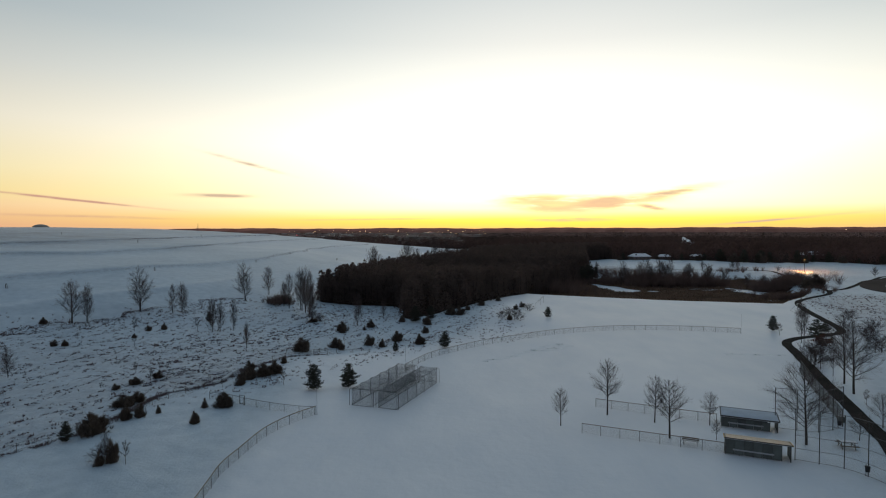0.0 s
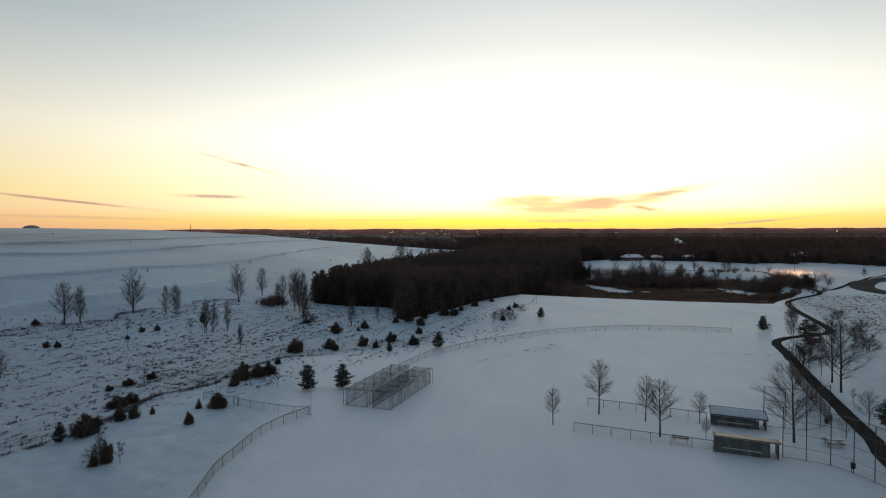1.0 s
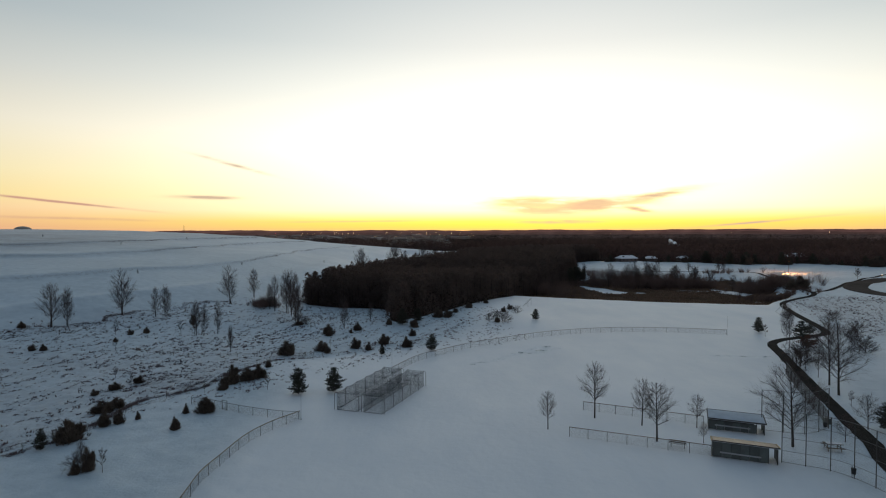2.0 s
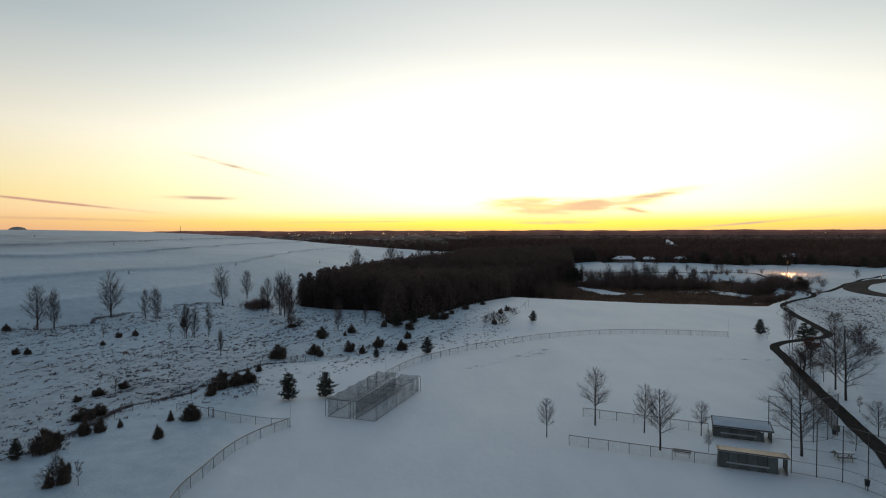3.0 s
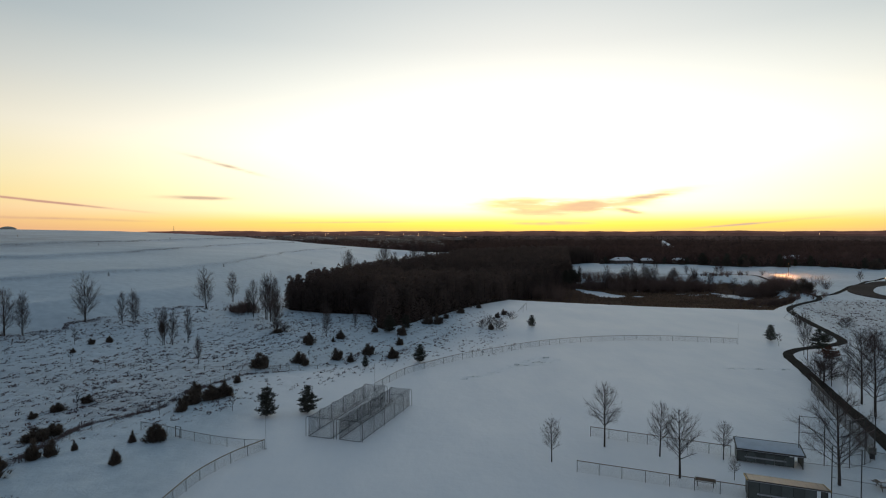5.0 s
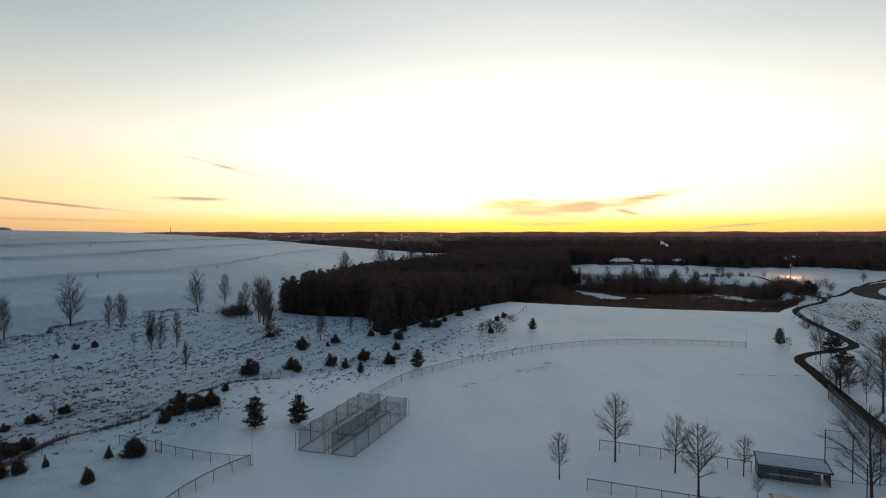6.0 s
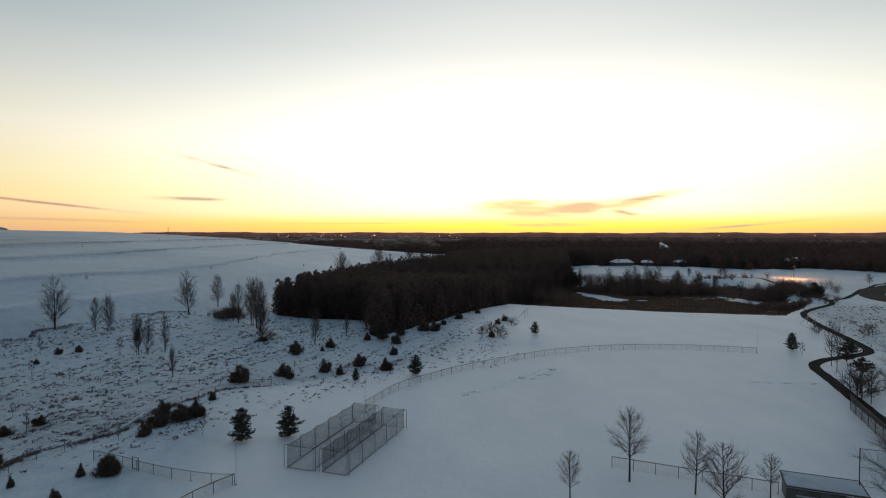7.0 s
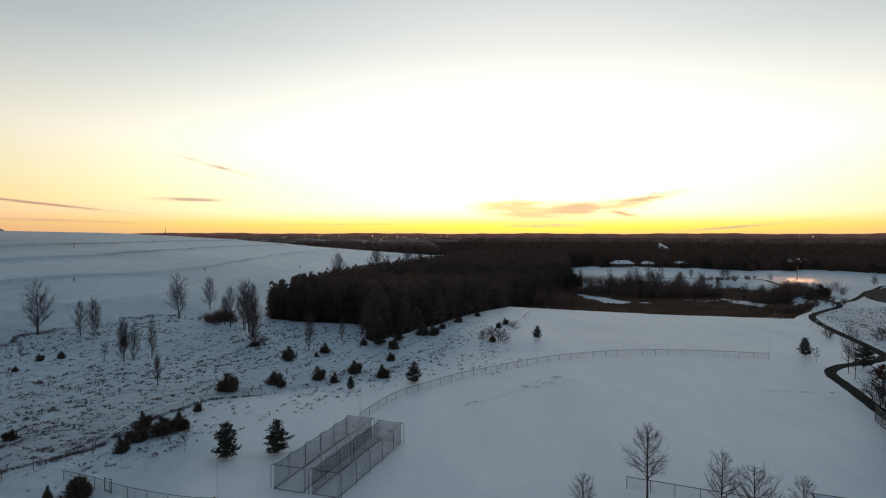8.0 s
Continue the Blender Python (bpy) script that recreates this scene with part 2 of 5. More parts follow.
M_NET = material("black_netting", (.022, .022, .024), .85, vary=.2, scale=2, fine=20, bump=0)
M_PANEL = material("green_metal_panel", (.125, .145, .138), .55, .2, vary=.25, scale=1.1, fine=18, bump=.15, bump_dist=.004)
M_PANELDARK = material("dark_panel", (.10, .115, .108), .6, .2, vary=.25, scale=1.1, fine=18, bump=.15, bump_dist=.004)
M_ALU = material("bench_aluminium", (.42, .43, .44), .45, .5, vary=.15, scale=2, fine=30, bump=.05, bump_dist=.002)
M_WOOD = material("weathered_wood", (.17, .14, .11), .8, vary=.3, scale=3, fine=25, bump=.4, bump_dist=.006)
M_SCREEN = material("windscreen_fabric", (.085, .085, .080), .85, vary=.25, scale=1, fine=20, bump=.2, bump_dist=.005)
M_BOX = material("black_plastic", (.025, .025, .027), .6, vary=.2, scale=3, fine=20, bump=.1, bump_dist=.004)
M_SIDING = material("house_siding", (.16, .14, .12), .8, vary=.2, scale=.5, fine=6, bump=.2, bump_dist=.02, rand=.5)
M_PALE = material("pale_siding", (.42, .40, .37), .8, vary=.15, scale=.5, fine=6, bump=.2, bump_dist=.02, rand=.4)
M_WINDOW = material("dark_glass", (.03, .035, .045), .15, vary=.1, scale=1, fine=4, bump=0, spec=.6)


def lamp_material(name, color, strength):
    m = bpy.data.materials.new(name)
    m.use_nodes = True
    b = m.node_tree.nodes["Principled BSDF"]
    b.inputs["Base Color"].default_value = (*color, 1)
    b.inputs["Emission Color"].default_value = (*color, 1)
    b.inputs["Emission Strength"].default_value = strength
    return m


M_LAMP = lamp_material("lamp_glow", (1, .66, .36), 6)
M_LAMPRED = lamp_material("red_glow", (1, .10, .12), 6)


# ---- mesh tools ----
class Soup:
    """Collects vertices and faces of one mesh."""

    def __init__(self):
        self.v, self.f, self.n = [], [], 0

    def add(self, verts, faces):
        verts = np.asarray(verts, float).reshape(-1, 3)
        self.v.append(verts)
        self.f.extend([tuple(i + self.n for i in f) for f in faces])
        self.n += len(verts)

    def box(self, c, s, rz=0.0, bevel=0.0):
        """A box of size s round c, its edges cut off by bevel."""
        h = np.array(s, float) / 2
        bv = min(bevel, *(h * .9)) if bevel else 0.0
        if not bv:
            p = np.array([(x, y, z) for z in (-1, 1) for y in (-1, 1) for x in (-1, 1)], float) * h
            f = [(0, 2, 3, 1), (4, 5, 7, 6), (0, 1, 5, 4), (2, 6, 7, 3), (0, 4, 6, 2), (1, 3, 7, 5)]
        else:
            ring = lambda a, b, z: [(-a + bv, -b, z), (a - bv, -b, z), (a, -b + bv, z), (a, b - bv, z), (a - bv, b, z), (-a + bv, b, z), (-a, b - bv, z), (-a, -b + bv, z)]
            a, b, c2 = h
            p = np.array(ring(a - bv, b - bv, -c2) + ring(a, b, -c2 + bv) + ring(a, b, c2 - bv) + ring(a - bv, b - bv, c2), float)
            f = [tuple(reversed(range(8))), tuple(range(24, 32))]
            for k in range(3):
                f += [(k * 8 + i, k * 8 + (i + 1) % 8, k * 8 + 8 + (i + 1) % 8, k * 8 + 8 + i) for i in range(8)]
        ca, sa = math.cos(rz), math.sin(rz)
        p = p @ np.array([(ca, sa, 0), (-sa, ca, 0), (0, 0, 1)])
        self.add(p + np.array(c), f)

    def tube(self, pts, rad, sides=6, caps=True):
        """A tapered tube along points."""
        pts = np.asarray(pts, float)
        k = len(pts)
        rad = np.broadcast_to(np.asarray(rad, float), (k,))
        d = np.gradient(pts, axis=0)
        d /= np.linalg.norm(d, axis=1)[:, None] + 1e-9
        ref = np.where(np.abs(d[:, 2:3]) > .9, np.array([[1., 0, 0]]), np.array([[0, 0, 1.]]))
        a = np.cross(d, ref)
        a /= np.linalg.norm(a, axis=1)[:, None] + 1e-9
        b = np.cross(d, a)
        w = np.arange(sides) * 2 * math.pi / sides
        v = pts[:, None] + rad[:, None, None] * (np.cos(w)[None, :, None] * a[:, None] + np.sin(w)[None, :, None] * b[:, None])
        f = [(i * sides + j, i * sides + (j + 1) % sides, (i + 1) * sides + (j + 1) % sides, (i + 1) * sides + j) for i in range(k - 1) for j in range(sides)]
        if caps:
            f += [tuple(range(sides)), tuple(range((k - 1) * sides, k * sides))[::-1]]
        self.add(v.reshape(-1, 3), f)

    def mesh(self, name, mat, smooth=False):
        me = bpy.data.meshes.new(name)
        v = np.concatenate(self.v) if self.v else np.zeros((0, 3))
        me.from_pydata(v.tolist(), [], self.f)
        me.materials.append(mat)
        if smooth:
            me.polygons.foreach_set("use_smooth", [True] * len(me.polygons))
        me.update()
        return me


def part(name, soup, mat, parent=None, label="", smooth=False):
    """One mesh object under a thing or a part."""
    ob = new(name, soup if isinstance(soup, bpy.types.Mesh) else soup.mesh(name, mat, smooth))
    ob.parent = parent
    if label:
        ob["label"] = label
    return ob


def thing(name, label, category, group="", at=None, kind=""):
    ob = new(name)
    ob.empty_display_size = .3
    if at is not None:
        ob.matrix_basis = at
    return tagged(ob, label, category, group, kind)


def triangles(name, p, mat):
    """A mesh of loose triangles from an array (n, 3, 3)."""
    me = bpy.data.meshes.new(name)
    k = len(p)
    me.vertices.add(k * 3)
    me.vertices.foreach_set("co", p.reshape(-1).astype(np.float32))
    me.loops.add(k * 3)
    me.loops.foreach_set("vertex_index", np.arange(k * 3, dtype=np.int32))
    me.polygons.add(k)
    me.polygons.foreach_set("loop_start", np.arange(0, k * 3, 3, dtype=np.int32))
    me.materials.append(mat)
    me.update()
    me.validate()
    return me


# ---- the lie of the land ----
def sstep(a, b, v):
    t = np.clip((np.asarray(v, float) - a) / (b - a), 0, 1)
    return t * t * (3 - 2 * t)


FOOT_Y = (-400, 60, 100, 132, 150, 184, 240, 300, 400, 480, 560, 650, 900)
FOOT_X = (-330, -128, -105, -84, -72, -56, -42, -36, -46, -27, -18, 110, 190)
RISE_S = (-60, -30, -8, 0, 18, 24, 40, 84, 129, 180, 240, 320, 600)
RISE_Z = (0, .4, 1.9, 2.9, 7.6, 8.0, 11.6, 16.8, 21.2, 24.8, 27.8, 29.5, 30)
FENCE_Y = (40, 60, 68, 83, 89, 98, 108, 113, 121, 132, 150)
FENCE_X = (-52, -47, -41.5, -40.5, -34, -33, -28, -17, -3, 7, 14)


def hill_side(x, y):
    """Distance up the big snowy hill from its foot."""
    return (np.interp(y, FOOT_Y, FOOT_X) - x) * .93


def wetland(x, y):
    edge = np.interp(x, (-60, 36, 54, 77, 109, 128), (250, 212, 202, 190, 178, 172))
    bank = np.interp(y, (172, 187, 199, 214, 252, 290), (109, 120, 134, 146, 157, 163))
    return sstep(0, 7, y - edge) * sstep(-30, 20, x) * (1 - sstep(-9, -1, x - bank)) * (1 - sstep(275, 305, y))


def pond_ice(x, y):
    """The frozen, snow-covered reach of open water."""
    u, v = (x - 81) * .21 + (y - 259) * -.98, (x - 81) * .98 + (y - 259) * .21
    pond = 1 - sstep(.7, 1.1, np.hypot(u / 21, v / (5.5 + .08 * u)) + .12 * np.sin(u * .4))
    inlet = 1 - sstep(.6, 1.15, np.hypot((x - 132.1) / 5.5, (y - 239.9) / 13) + .25 * np.sin(x * .9 + y * .35) + .2 * np.sin(y * .55 - x * .4))
    return np.maximum(pond, inlet)


def height(x, y):
    x, y = np.asarray(x, float), np.asarray(y, float)
    s = hill_side(x, y)
    hill = np.interp(s, RISE_S, RISE_Z) * (1 - sstep(541, 657, y))
    hill = np.maximum(hill, 0) * sstep(.02, .3, hill)
    # each terrace: a steep bank, with flatter benches below and above it
    wave = .8 * np.sin(y * .045) + .5 * np.sin(y * .13 + 1)
    for c, run, bank, a in ((43, 20, 4.5, 1.25), (87, 21, 6, 1.5), (128, 20, 7, 1.5), (15.5, 7, 3.5, .85)):
        c = c + wave * run / 12
        step = sstep(-bank / 2, bank / 2, s - c) - np.clip((s - c + run) / (2 * run), 0, 1)
        hill = hill + a * step * (1 - sstep(480, 600, y)) * ((1 - sstep(165, 180, y)) if run == 7 else 1)
    left = .6 * (1 - sstep(-30, -17, x)) * (1 - sstep(100, 150, y))
    emb = .8 * sstep(136, 150, y) * (1 - sstep(26, 40, x)) * (1 - sstep(190, 230, y))
    r = np.hypot(x, y)
    rise = 1.5 * sstep(300, 420, y) * (1 - sstep(420, 600, y)) * sstep(40, 90, x)
    return hill + left + emb - 3.2 * wetland(x, y) + 9 * sstep(1400, 4700, r) + .35 * np.sin(x * .11 + 1.7 * np.sin(y * .05)) * np.sin(y * .09 + x * .03) * sstep(150, 185, x) * sstep(215, 240, y) * (1 - sstep(420, 480, y)) + rise + .00785 * x * (1 - sstep(420, 900, r))


def rough_cover(x, y):
    """How much dead grass stands out of the snow."""
    s = hill_side(x, y)
    out = (np.interp(y, FENCE_Y, FENCE_X) - x)
    foot = s + 1.2 * np.sin(x * .31 + y * .2) + .9 * np.sin(x * .83 - y * .4)
    a = sstep(0, 3, out) * (1 - sstep(1.5, 4.0, foot)) * sstep(30, 45, y) * (1 - sstep(150, 190, y))
    a = a * (.98 - .26 * sstep(5, 30, out)) * (1 - .10 * sstep(95, 120, y)) * (1 - .22 * sstep(-32, -20, x))
    a = a * (1 + .16 * np.sin(x * .11 + 1.5 * np.sin(y * .06)) * np.sin(y * .085 + 1))
    a = np.maximum(a, .92 * np.exp(-((foot - 1.0) / 2.2) ** 2) * sstep(95, 120, y) * (1 - sstep(178, 190, y)))
    a = np.maximum(a, 1.08 * np.exp(-((out - .8) / 1.1) ** 2) * sstep(30, 45, y) * (1 - sstep(106, 114, y)))
    verge = np.interp(y, (60, 75, 84, 96, 104, 112, 120, 128, 140, 160), (-60, -36, -27, -19, -11, -3.5, 3, 9, 16, 22)) - x
    a = np.maximum(a, .42 * sstep(0, 4, verge) * (1 - sstep(-2, 2, out)) * sstep(72, 84, y) * (1 - sstep(128, 150, y)))
    b = .50 * sstep(90, 102, x - (y - 130) * .45) * (1 - sstep(150, 172, x - (y - 130) * .45)) * sstep(118, 132, y) * (1 - sstep(185, 205, y))
    c = .22 * sstep(118, 128, y) * (1 - sstep(16, 26, x)) * (1 - sstep(160, 185, y)) * sstep(-20, -8, x)
    # grass lines on the terraces, which also darken the banks in place of shade
    lines = sum(w * np.exp(-((s - q - .8 * np.sin(y * .045) - .5 * np.sin(y * .13 + 1)) / 1.6) ** 2) for q, w in ((41.5, .85), (85, 1), (126, 1))) * (1 - sstep(470, 540, y)) * (.7 + .3 * sstep(200, 300, y)) * sstep(60, 90, y)
    return np.maximum(np.maximum(np.maximum(a, b), c), .9 * np.clip(lines, 0, 1))


def thin_or_shaded_snow(x, y):
    """Crust mask: the hill and the unmown land, where the wind leaves only a thin crust over the grass; it also paints
    in slope shade and lens fall-off at the near corners and right of the path.
    """
    out = np.interp(y, FENCE_Y, FENCE_X) - x
    a = sstep(-8, 6, out) * (1 - sstep(170, 215, y)) * sstep(20, 45, y)
    return np.clip(np.maximum(a, sstep(-12, 6, hill_side(x, y)) * (1 - .6 * sstep(250, 450, y))) + (1 - sstep(-26, -18, x)) * (1 - sstep(85, 110, y)) + .9 * sstep(88, 100, x - (y - 130) * .45) * sstep(110, 125, y) * (1 - sstep(340, 400, y)) + .7 * sstep(0, 6, x - 53 - (y - 62) * .45) * sstep(58, 66, y) * (1 - sstep(112, 128, y)) + .9 * sstep(32, 50, x + (y - 55) * -.3) * (1 - sstep(72, 95, y)) + sstep(240, 275, y) * sstep(40, 75, x) * (1 - sstep(480, 560, y)), 0, 1)


def stubble_cover(x, y):
    """Where mown stalks show through the thin snow: the upper hill and the open end of the meadow."""
    s = hill_side(x, y)
    hill = .78 * sstep(60, 180, s) * (1 - .5 * sstep(300, 450, y))
    meadow = .30 * (1 - sstep(-3, 3, s)) * sstep(40, 48, y) * (1 - sstep(100, 135, y)) * sstep(0, 6, np.interp(y, FENCE_Y, FENCE_X) - x)
    v = x - (y - 130) * .45
    bank = .34 * sstep(90, 104, v) * (1 - sstep(150, 172, v)) * sstep(118, 132, y) * (1 - sstep(185, 205, y))
    return np.maximum(np.maximum(hill, meadow), bank)


STAND_X = (-46, -38, -31, -22, -13.5, -10.8, -9.5, -7.5, -4.5, 0, 2.5, 7, 12, 22, 33, 42, 53, 77, 105, 140)
STAND_Y = (210, 180, 178, 176.5, 175, 168, 153, 150, 155.5, 160.5, 166, 171, 181, 196, 211, 235, 251, 289, 400, 430)


def stand_depth(x, y):
    """How far inside the pine wood a place lies."""
    left = np.interp(y, (140, 150, 176, 200, 240, 300, 376, 440, 520), (-10, -12, -38, -41, -33, -18, 12, 26, 50))
    return np.minimum(np.minimum(y - np.interp(x, STAND_X, STAND_Y), (x - left) * 1.2), 470 - y)


def wood_cover(x, y):
    """Where leafless woods cover the ground."""
    r = np.hypot(x, y)
    a = sstep(-9, 9, y + 7 * np.sin(x * .07) + 5 * np.sin(x * .19 + 1) + 3 * np.sin(x * .43) - np.interp(x, (60, 100, 180, 260, 420), (440, 430, 390, 350, 312))) * sstep(-5, 30, x - (y - 400) * .03) * sstep(50, 75, x)
    b = sstep(690, 730, y) * (1 - .45 * sstep(900, 1000, r) * (1 - sstep(.08, .16, x / np.maximum(y, 1))))
    c = sstep(520, 640, r) * (1 - sstep(-60, 60, y))
    return np.maximum(np.maximum(np.maximum(a, b), c), sstep(-3, 3, stand_depth(x, y)))


def lay(x, y, lift=0.0):
    return float(height(x, y)) + lift


def build_ground():
    front = np.radians(np.arange(-52, 52.01, .33))
    rest = np.radians(np.arange(55, 306, 4.0))
    ang = np.concatenate([front, rest])
    rad = np.concatenate([np.linspace(2, 40, 12)[:-1], np.geomspace(40, 330, 320)[:-1], np.geomspace(330, 4940, 190)])
    a, r = np.meshgrid(ang, rad)
    x, y = r * np.sin(a), r * np.cos(a)
    z = height(x, y)
    ruf = rough_cover(x, y)
    bumps = np.sin(x * 1.3 + 2 * np.sin(y * .7)) * np.sin(y * 1.1 + 1.7 * np.sin(x * .5))
    lumps = np.sin(x * .9 + 1.3 * np.sin(y * .8)) * np.sin(y * .75 + 1.1 * np.sin(x * .6)) * (1 - sstep(-22, -12, x)) * sstep(40, 50, y) * (1 - sstep(120, 150, y))
    z = z + .10 * bumps * ruf + .07 * lumps
    v = np.stack([x, y, z], -1).reshape(-1, 3)
    na, nr = len(ang), len(rad)
    i = np.arange(nr - 1)[:, None] * na + np.arange(na)[None]
    j = np.arange(nr - 1)[:, None] * na + (np.arange(na) + 1)[None] % na
    f = np.stack([i, i + na, j + na, j], -1).reshape(-1, 4)[:, ::-1]
    f = f.tolist()
    f.append(tuple(reversed(range(na))))
    me = bpy.data.meshes.new("ground")
    me.from_pydata(v.tolist(), [], f)
    me.materials.append(M_GROUND)
    for name, val in (("rough", ruf), ("thin", thin_or_shaded_snow(x, y)), ("stubble", stubble_cover(x, y)), ("marsh", wetland(x, y) * (1 - pond_ice(x, y))), ("wood", wood_cover(x, y))):
        at = me.attributes.new(name, "FLOAT", "POINT")
        at.data.foreach_set("value", val.reshape(-1).astype(np.float32))
    me.polygons.foreach_set("use_smooth", [True] * len(me.polygons))
    me.update()
    ob = new("ground", me)
    tagged(ob, "snow-covered park land with a long white hill and a brown wetland", "ground", kind="structure")
    return ob


build_ground()


def smooth_line(pts, step=1.0):
    """A Catmull-Rom line through points, in even steps."""
    p = [np.array(q, float) for q in pts]
    p = [2 * p[0] - p[1]] + p + [2 * p[-1] - p[-2]]
    out = []
    for k in range(1, len(p) - 2):
        n = max(2, int(np.linalg.norm(p[k + 1] - p[k]) / step))
        for t in np.arange(n) / n:
            a, b, c, d = p[k - 1:k + 3]
            out.append(.5 * (2 * b + (c - a) * t + (2 * a - 5 * b + 4 * c - d) * t * t + (3 * b - a - 3 * c + d) * t ** 3))
    out.append(p[-2])
    return np.array(out)


def strip(name, pts, width, mat, label, category, thick=.06, lift=.05, wobble=.0, step=1.5, seed=1):
    """A paved band with real thickness that follows the ground."""
    line = smooth_line(pts, step)
    d = np.gradient(line, axis=0)
    d /= np.linalg.norm(d, axis=1)[:, None]
    nrm = np.stack([-d[:, 1], d[:, 0]], 1)
    rs = np.random.RandomState(seed)
    w = width / 2 + wobble * rs.uniform(-1, 1, (2, len(line)))
    L, R = line + nrm * w[0][:, None], line - nrm * w[1][:, None]
    zl = height(L[:, 0], L[:, 1])
    zr = height(R[:, 0], R[:, 1])
    z = np.maximum(zl, zr) + lift
    k = len(line)
    s = Soup()
    v = np.concatenate([np.c_[L, z], np.c_[R, z], np.c_[L, z - thick - .1], np.c_[R, z - thick - .1]])
    f = []
    for i in range(k - 1):
        f += [(i + k, i + k + 1, i + 1, i), (i, i + 1, i + 1 + 2 * k, i + 2 * k), (i + k + 1, i + k, i + 3 * k, i + 3 * k + 1)]
    s.add(v, f)
    return tagged(part(name, s, mat), label, category, kind="structure")


PATH_LINE = [(33, 10), (41, 38), (48, 56), (51.3, 62.6), (53.6, 68.6), (56.4, 75.4), (60.6, 86), (66, 99), (71.2, 111.5), (73.1, 116.4), (75.6, 119.8), (80, 122.8),
             (89, 126), (94.6, 130.2), (99.2, 140.5), (105, 156), (111.5, 171.5), (118, 182.5), (128, 191.5), (140, 200.5), (147.2, 210), (150.5, 220), (156.5, 235),
             (166, 258), (177, 290), (180, 305), (170, 316), (140, 322), (110, 326)]
strip("footpath", PATH_LINE, 1.9, M_ASPHALT, "winding black asphalt footpath cleared of snow", "path", wobble=.08)
strip("side_path", [(147, 211), (158, 217), (170, 228), (181, 239), (194, 250), (216, 268), (260, 300)], 1.8, M_ASPHALT, "narrow asphalt side path between snow banks", "path", wobble=.1)
strip("road", [(340, 300), (279, 285), (228, 265), (195, 245), (176, 226), (168.5, 209), (169.5, 194), (182, 177), (215, 159), (280, 135)], 8.5, M_ROAD, "bend of a cleared asphalt road beside the snow", "road", lift=.06)


# ---- trees ----
def bare_tree_meshes(seed, tall, spread, stem=.012, limbs=16, fork=.28, upright=.6, twigs=5, multi=1, fine_rad=.0062):
    """Trunk with limbs, and the fine twigs, of a leafless tree."""
    rs = np.random.RandomState(seed)
    wood, limbs_soup, fine = Soup(), Soup(), Soup()

    def bough(p, d, length, rad, bend, n=4, sides=5, soup=wood, tip=.35):
        pts, dd = [p], d / np.linalg.norm(d)
        for _ in range(n):
            dd = dd + rs.normal(0, bend, 3) + np.array([0, 0, .022 * upright])
            dd /= np.linalg.norm(dd)
            pts.append(pts[-1] + dd * length / n)
        soup.tube(pts, np.linspace(rad, rad * tip, n + 1), sides, caps=False)
        return np.array(pts), dd

    for stemk in range(multi):
        lean = rs.normal(0, .025 if multi == 1 else .045, 3) * (1, 1, 0)
        h = tall * (1 if stemk == 0 else rs.uniform(.7, .95))
        base = np.array([0, 0, -.15]) + (rs.normal(0, .25, 3) * (1, 1, 0) if stemk else 0)
        r0 = max(.035, h * stem)
        trunk, _ = bough(base, np.array([0, 0, 1.]) + lean, h * .95, r0, .018, 9, 7, tip=.14)
        for k in range(limbs):
            u = fork + (.97 - fork) * ((k + rs.uniform(0, 1)) / limbs) ** 1.15
            q = u * (len(trunk) - 1)
            i = min(int(q), len(trunk) - 2)
            p = trunk[i] + (trunk[i + 1] - trunk[i]) * (q - i)
            a = k * 2.4 + rs.uniform(-.5, .5)
            shape = math.sin(min(1, (u - fork) / (1 - fork) * .70 + .32) * math.pi) ** 1.05
            ln = spread * (.16 + 1.0 * shape) * rs.uniform(.8, 1.12)
            rise = upright * rs.uniform(.6, 1.1) * (.75 + .6 * u)
            limb, _ = bough(p, np.array([math.cos(a), math.sin(a), rise]), ln, r0 * (1 - u * .75) * .36, .08, 4, 4, limbs_soup)
            for m in range(3 + int(12 * min(1.0, ln / spread))):
                w = rs.uniform(.15, 1.0)
                q2 = w * (len(limb) - 1)
                j = min(int(q2), len(limb) - 2)
                pp = limb[j] + (limb[j + 1] - limb[j]) * (q2 - j)
                d2 = (limb[j + 1] - limb[j]) / np.linalg.norm(limb[j + 1] - limb[j]) + rs.normal(0, .46, 3) + np.array([0, 0, .12 * upright])
                sub, _ = bough(pp, d2, ln * rs.uniform(.3, .55) * (1.15 - .5 * w), max(.009, r0 * .075), .09, 2, 3, limbs_soup)
                for _ in range(twigs):
                    w = rs.uniform(.15, 1)
                    q3 = w * (len(sub) - 1)
                    j = min(int(q3), len(sub) - 2)
                    pp = sub[j] + (sub[j + 1] - sub[j]) * (q3 - j)
                    d3 = (sub[j + 1] - sub[j]) / np.linalg.norm(sub[j + 1] - sub[j]) + rs.normal(0, .40, 3) + np.array([0, 0, .08 * upright])
                    bough(pp, d3, ln * rs.uniform(.14, .34), fine_rad, .08, 1, 3, fine, .45)
    return wood.mesh("trunk", M_BARK, True), fine.mesh("twigs", M_TWIG), limbs_soup.mesh("branchwork", M_BARK, True)


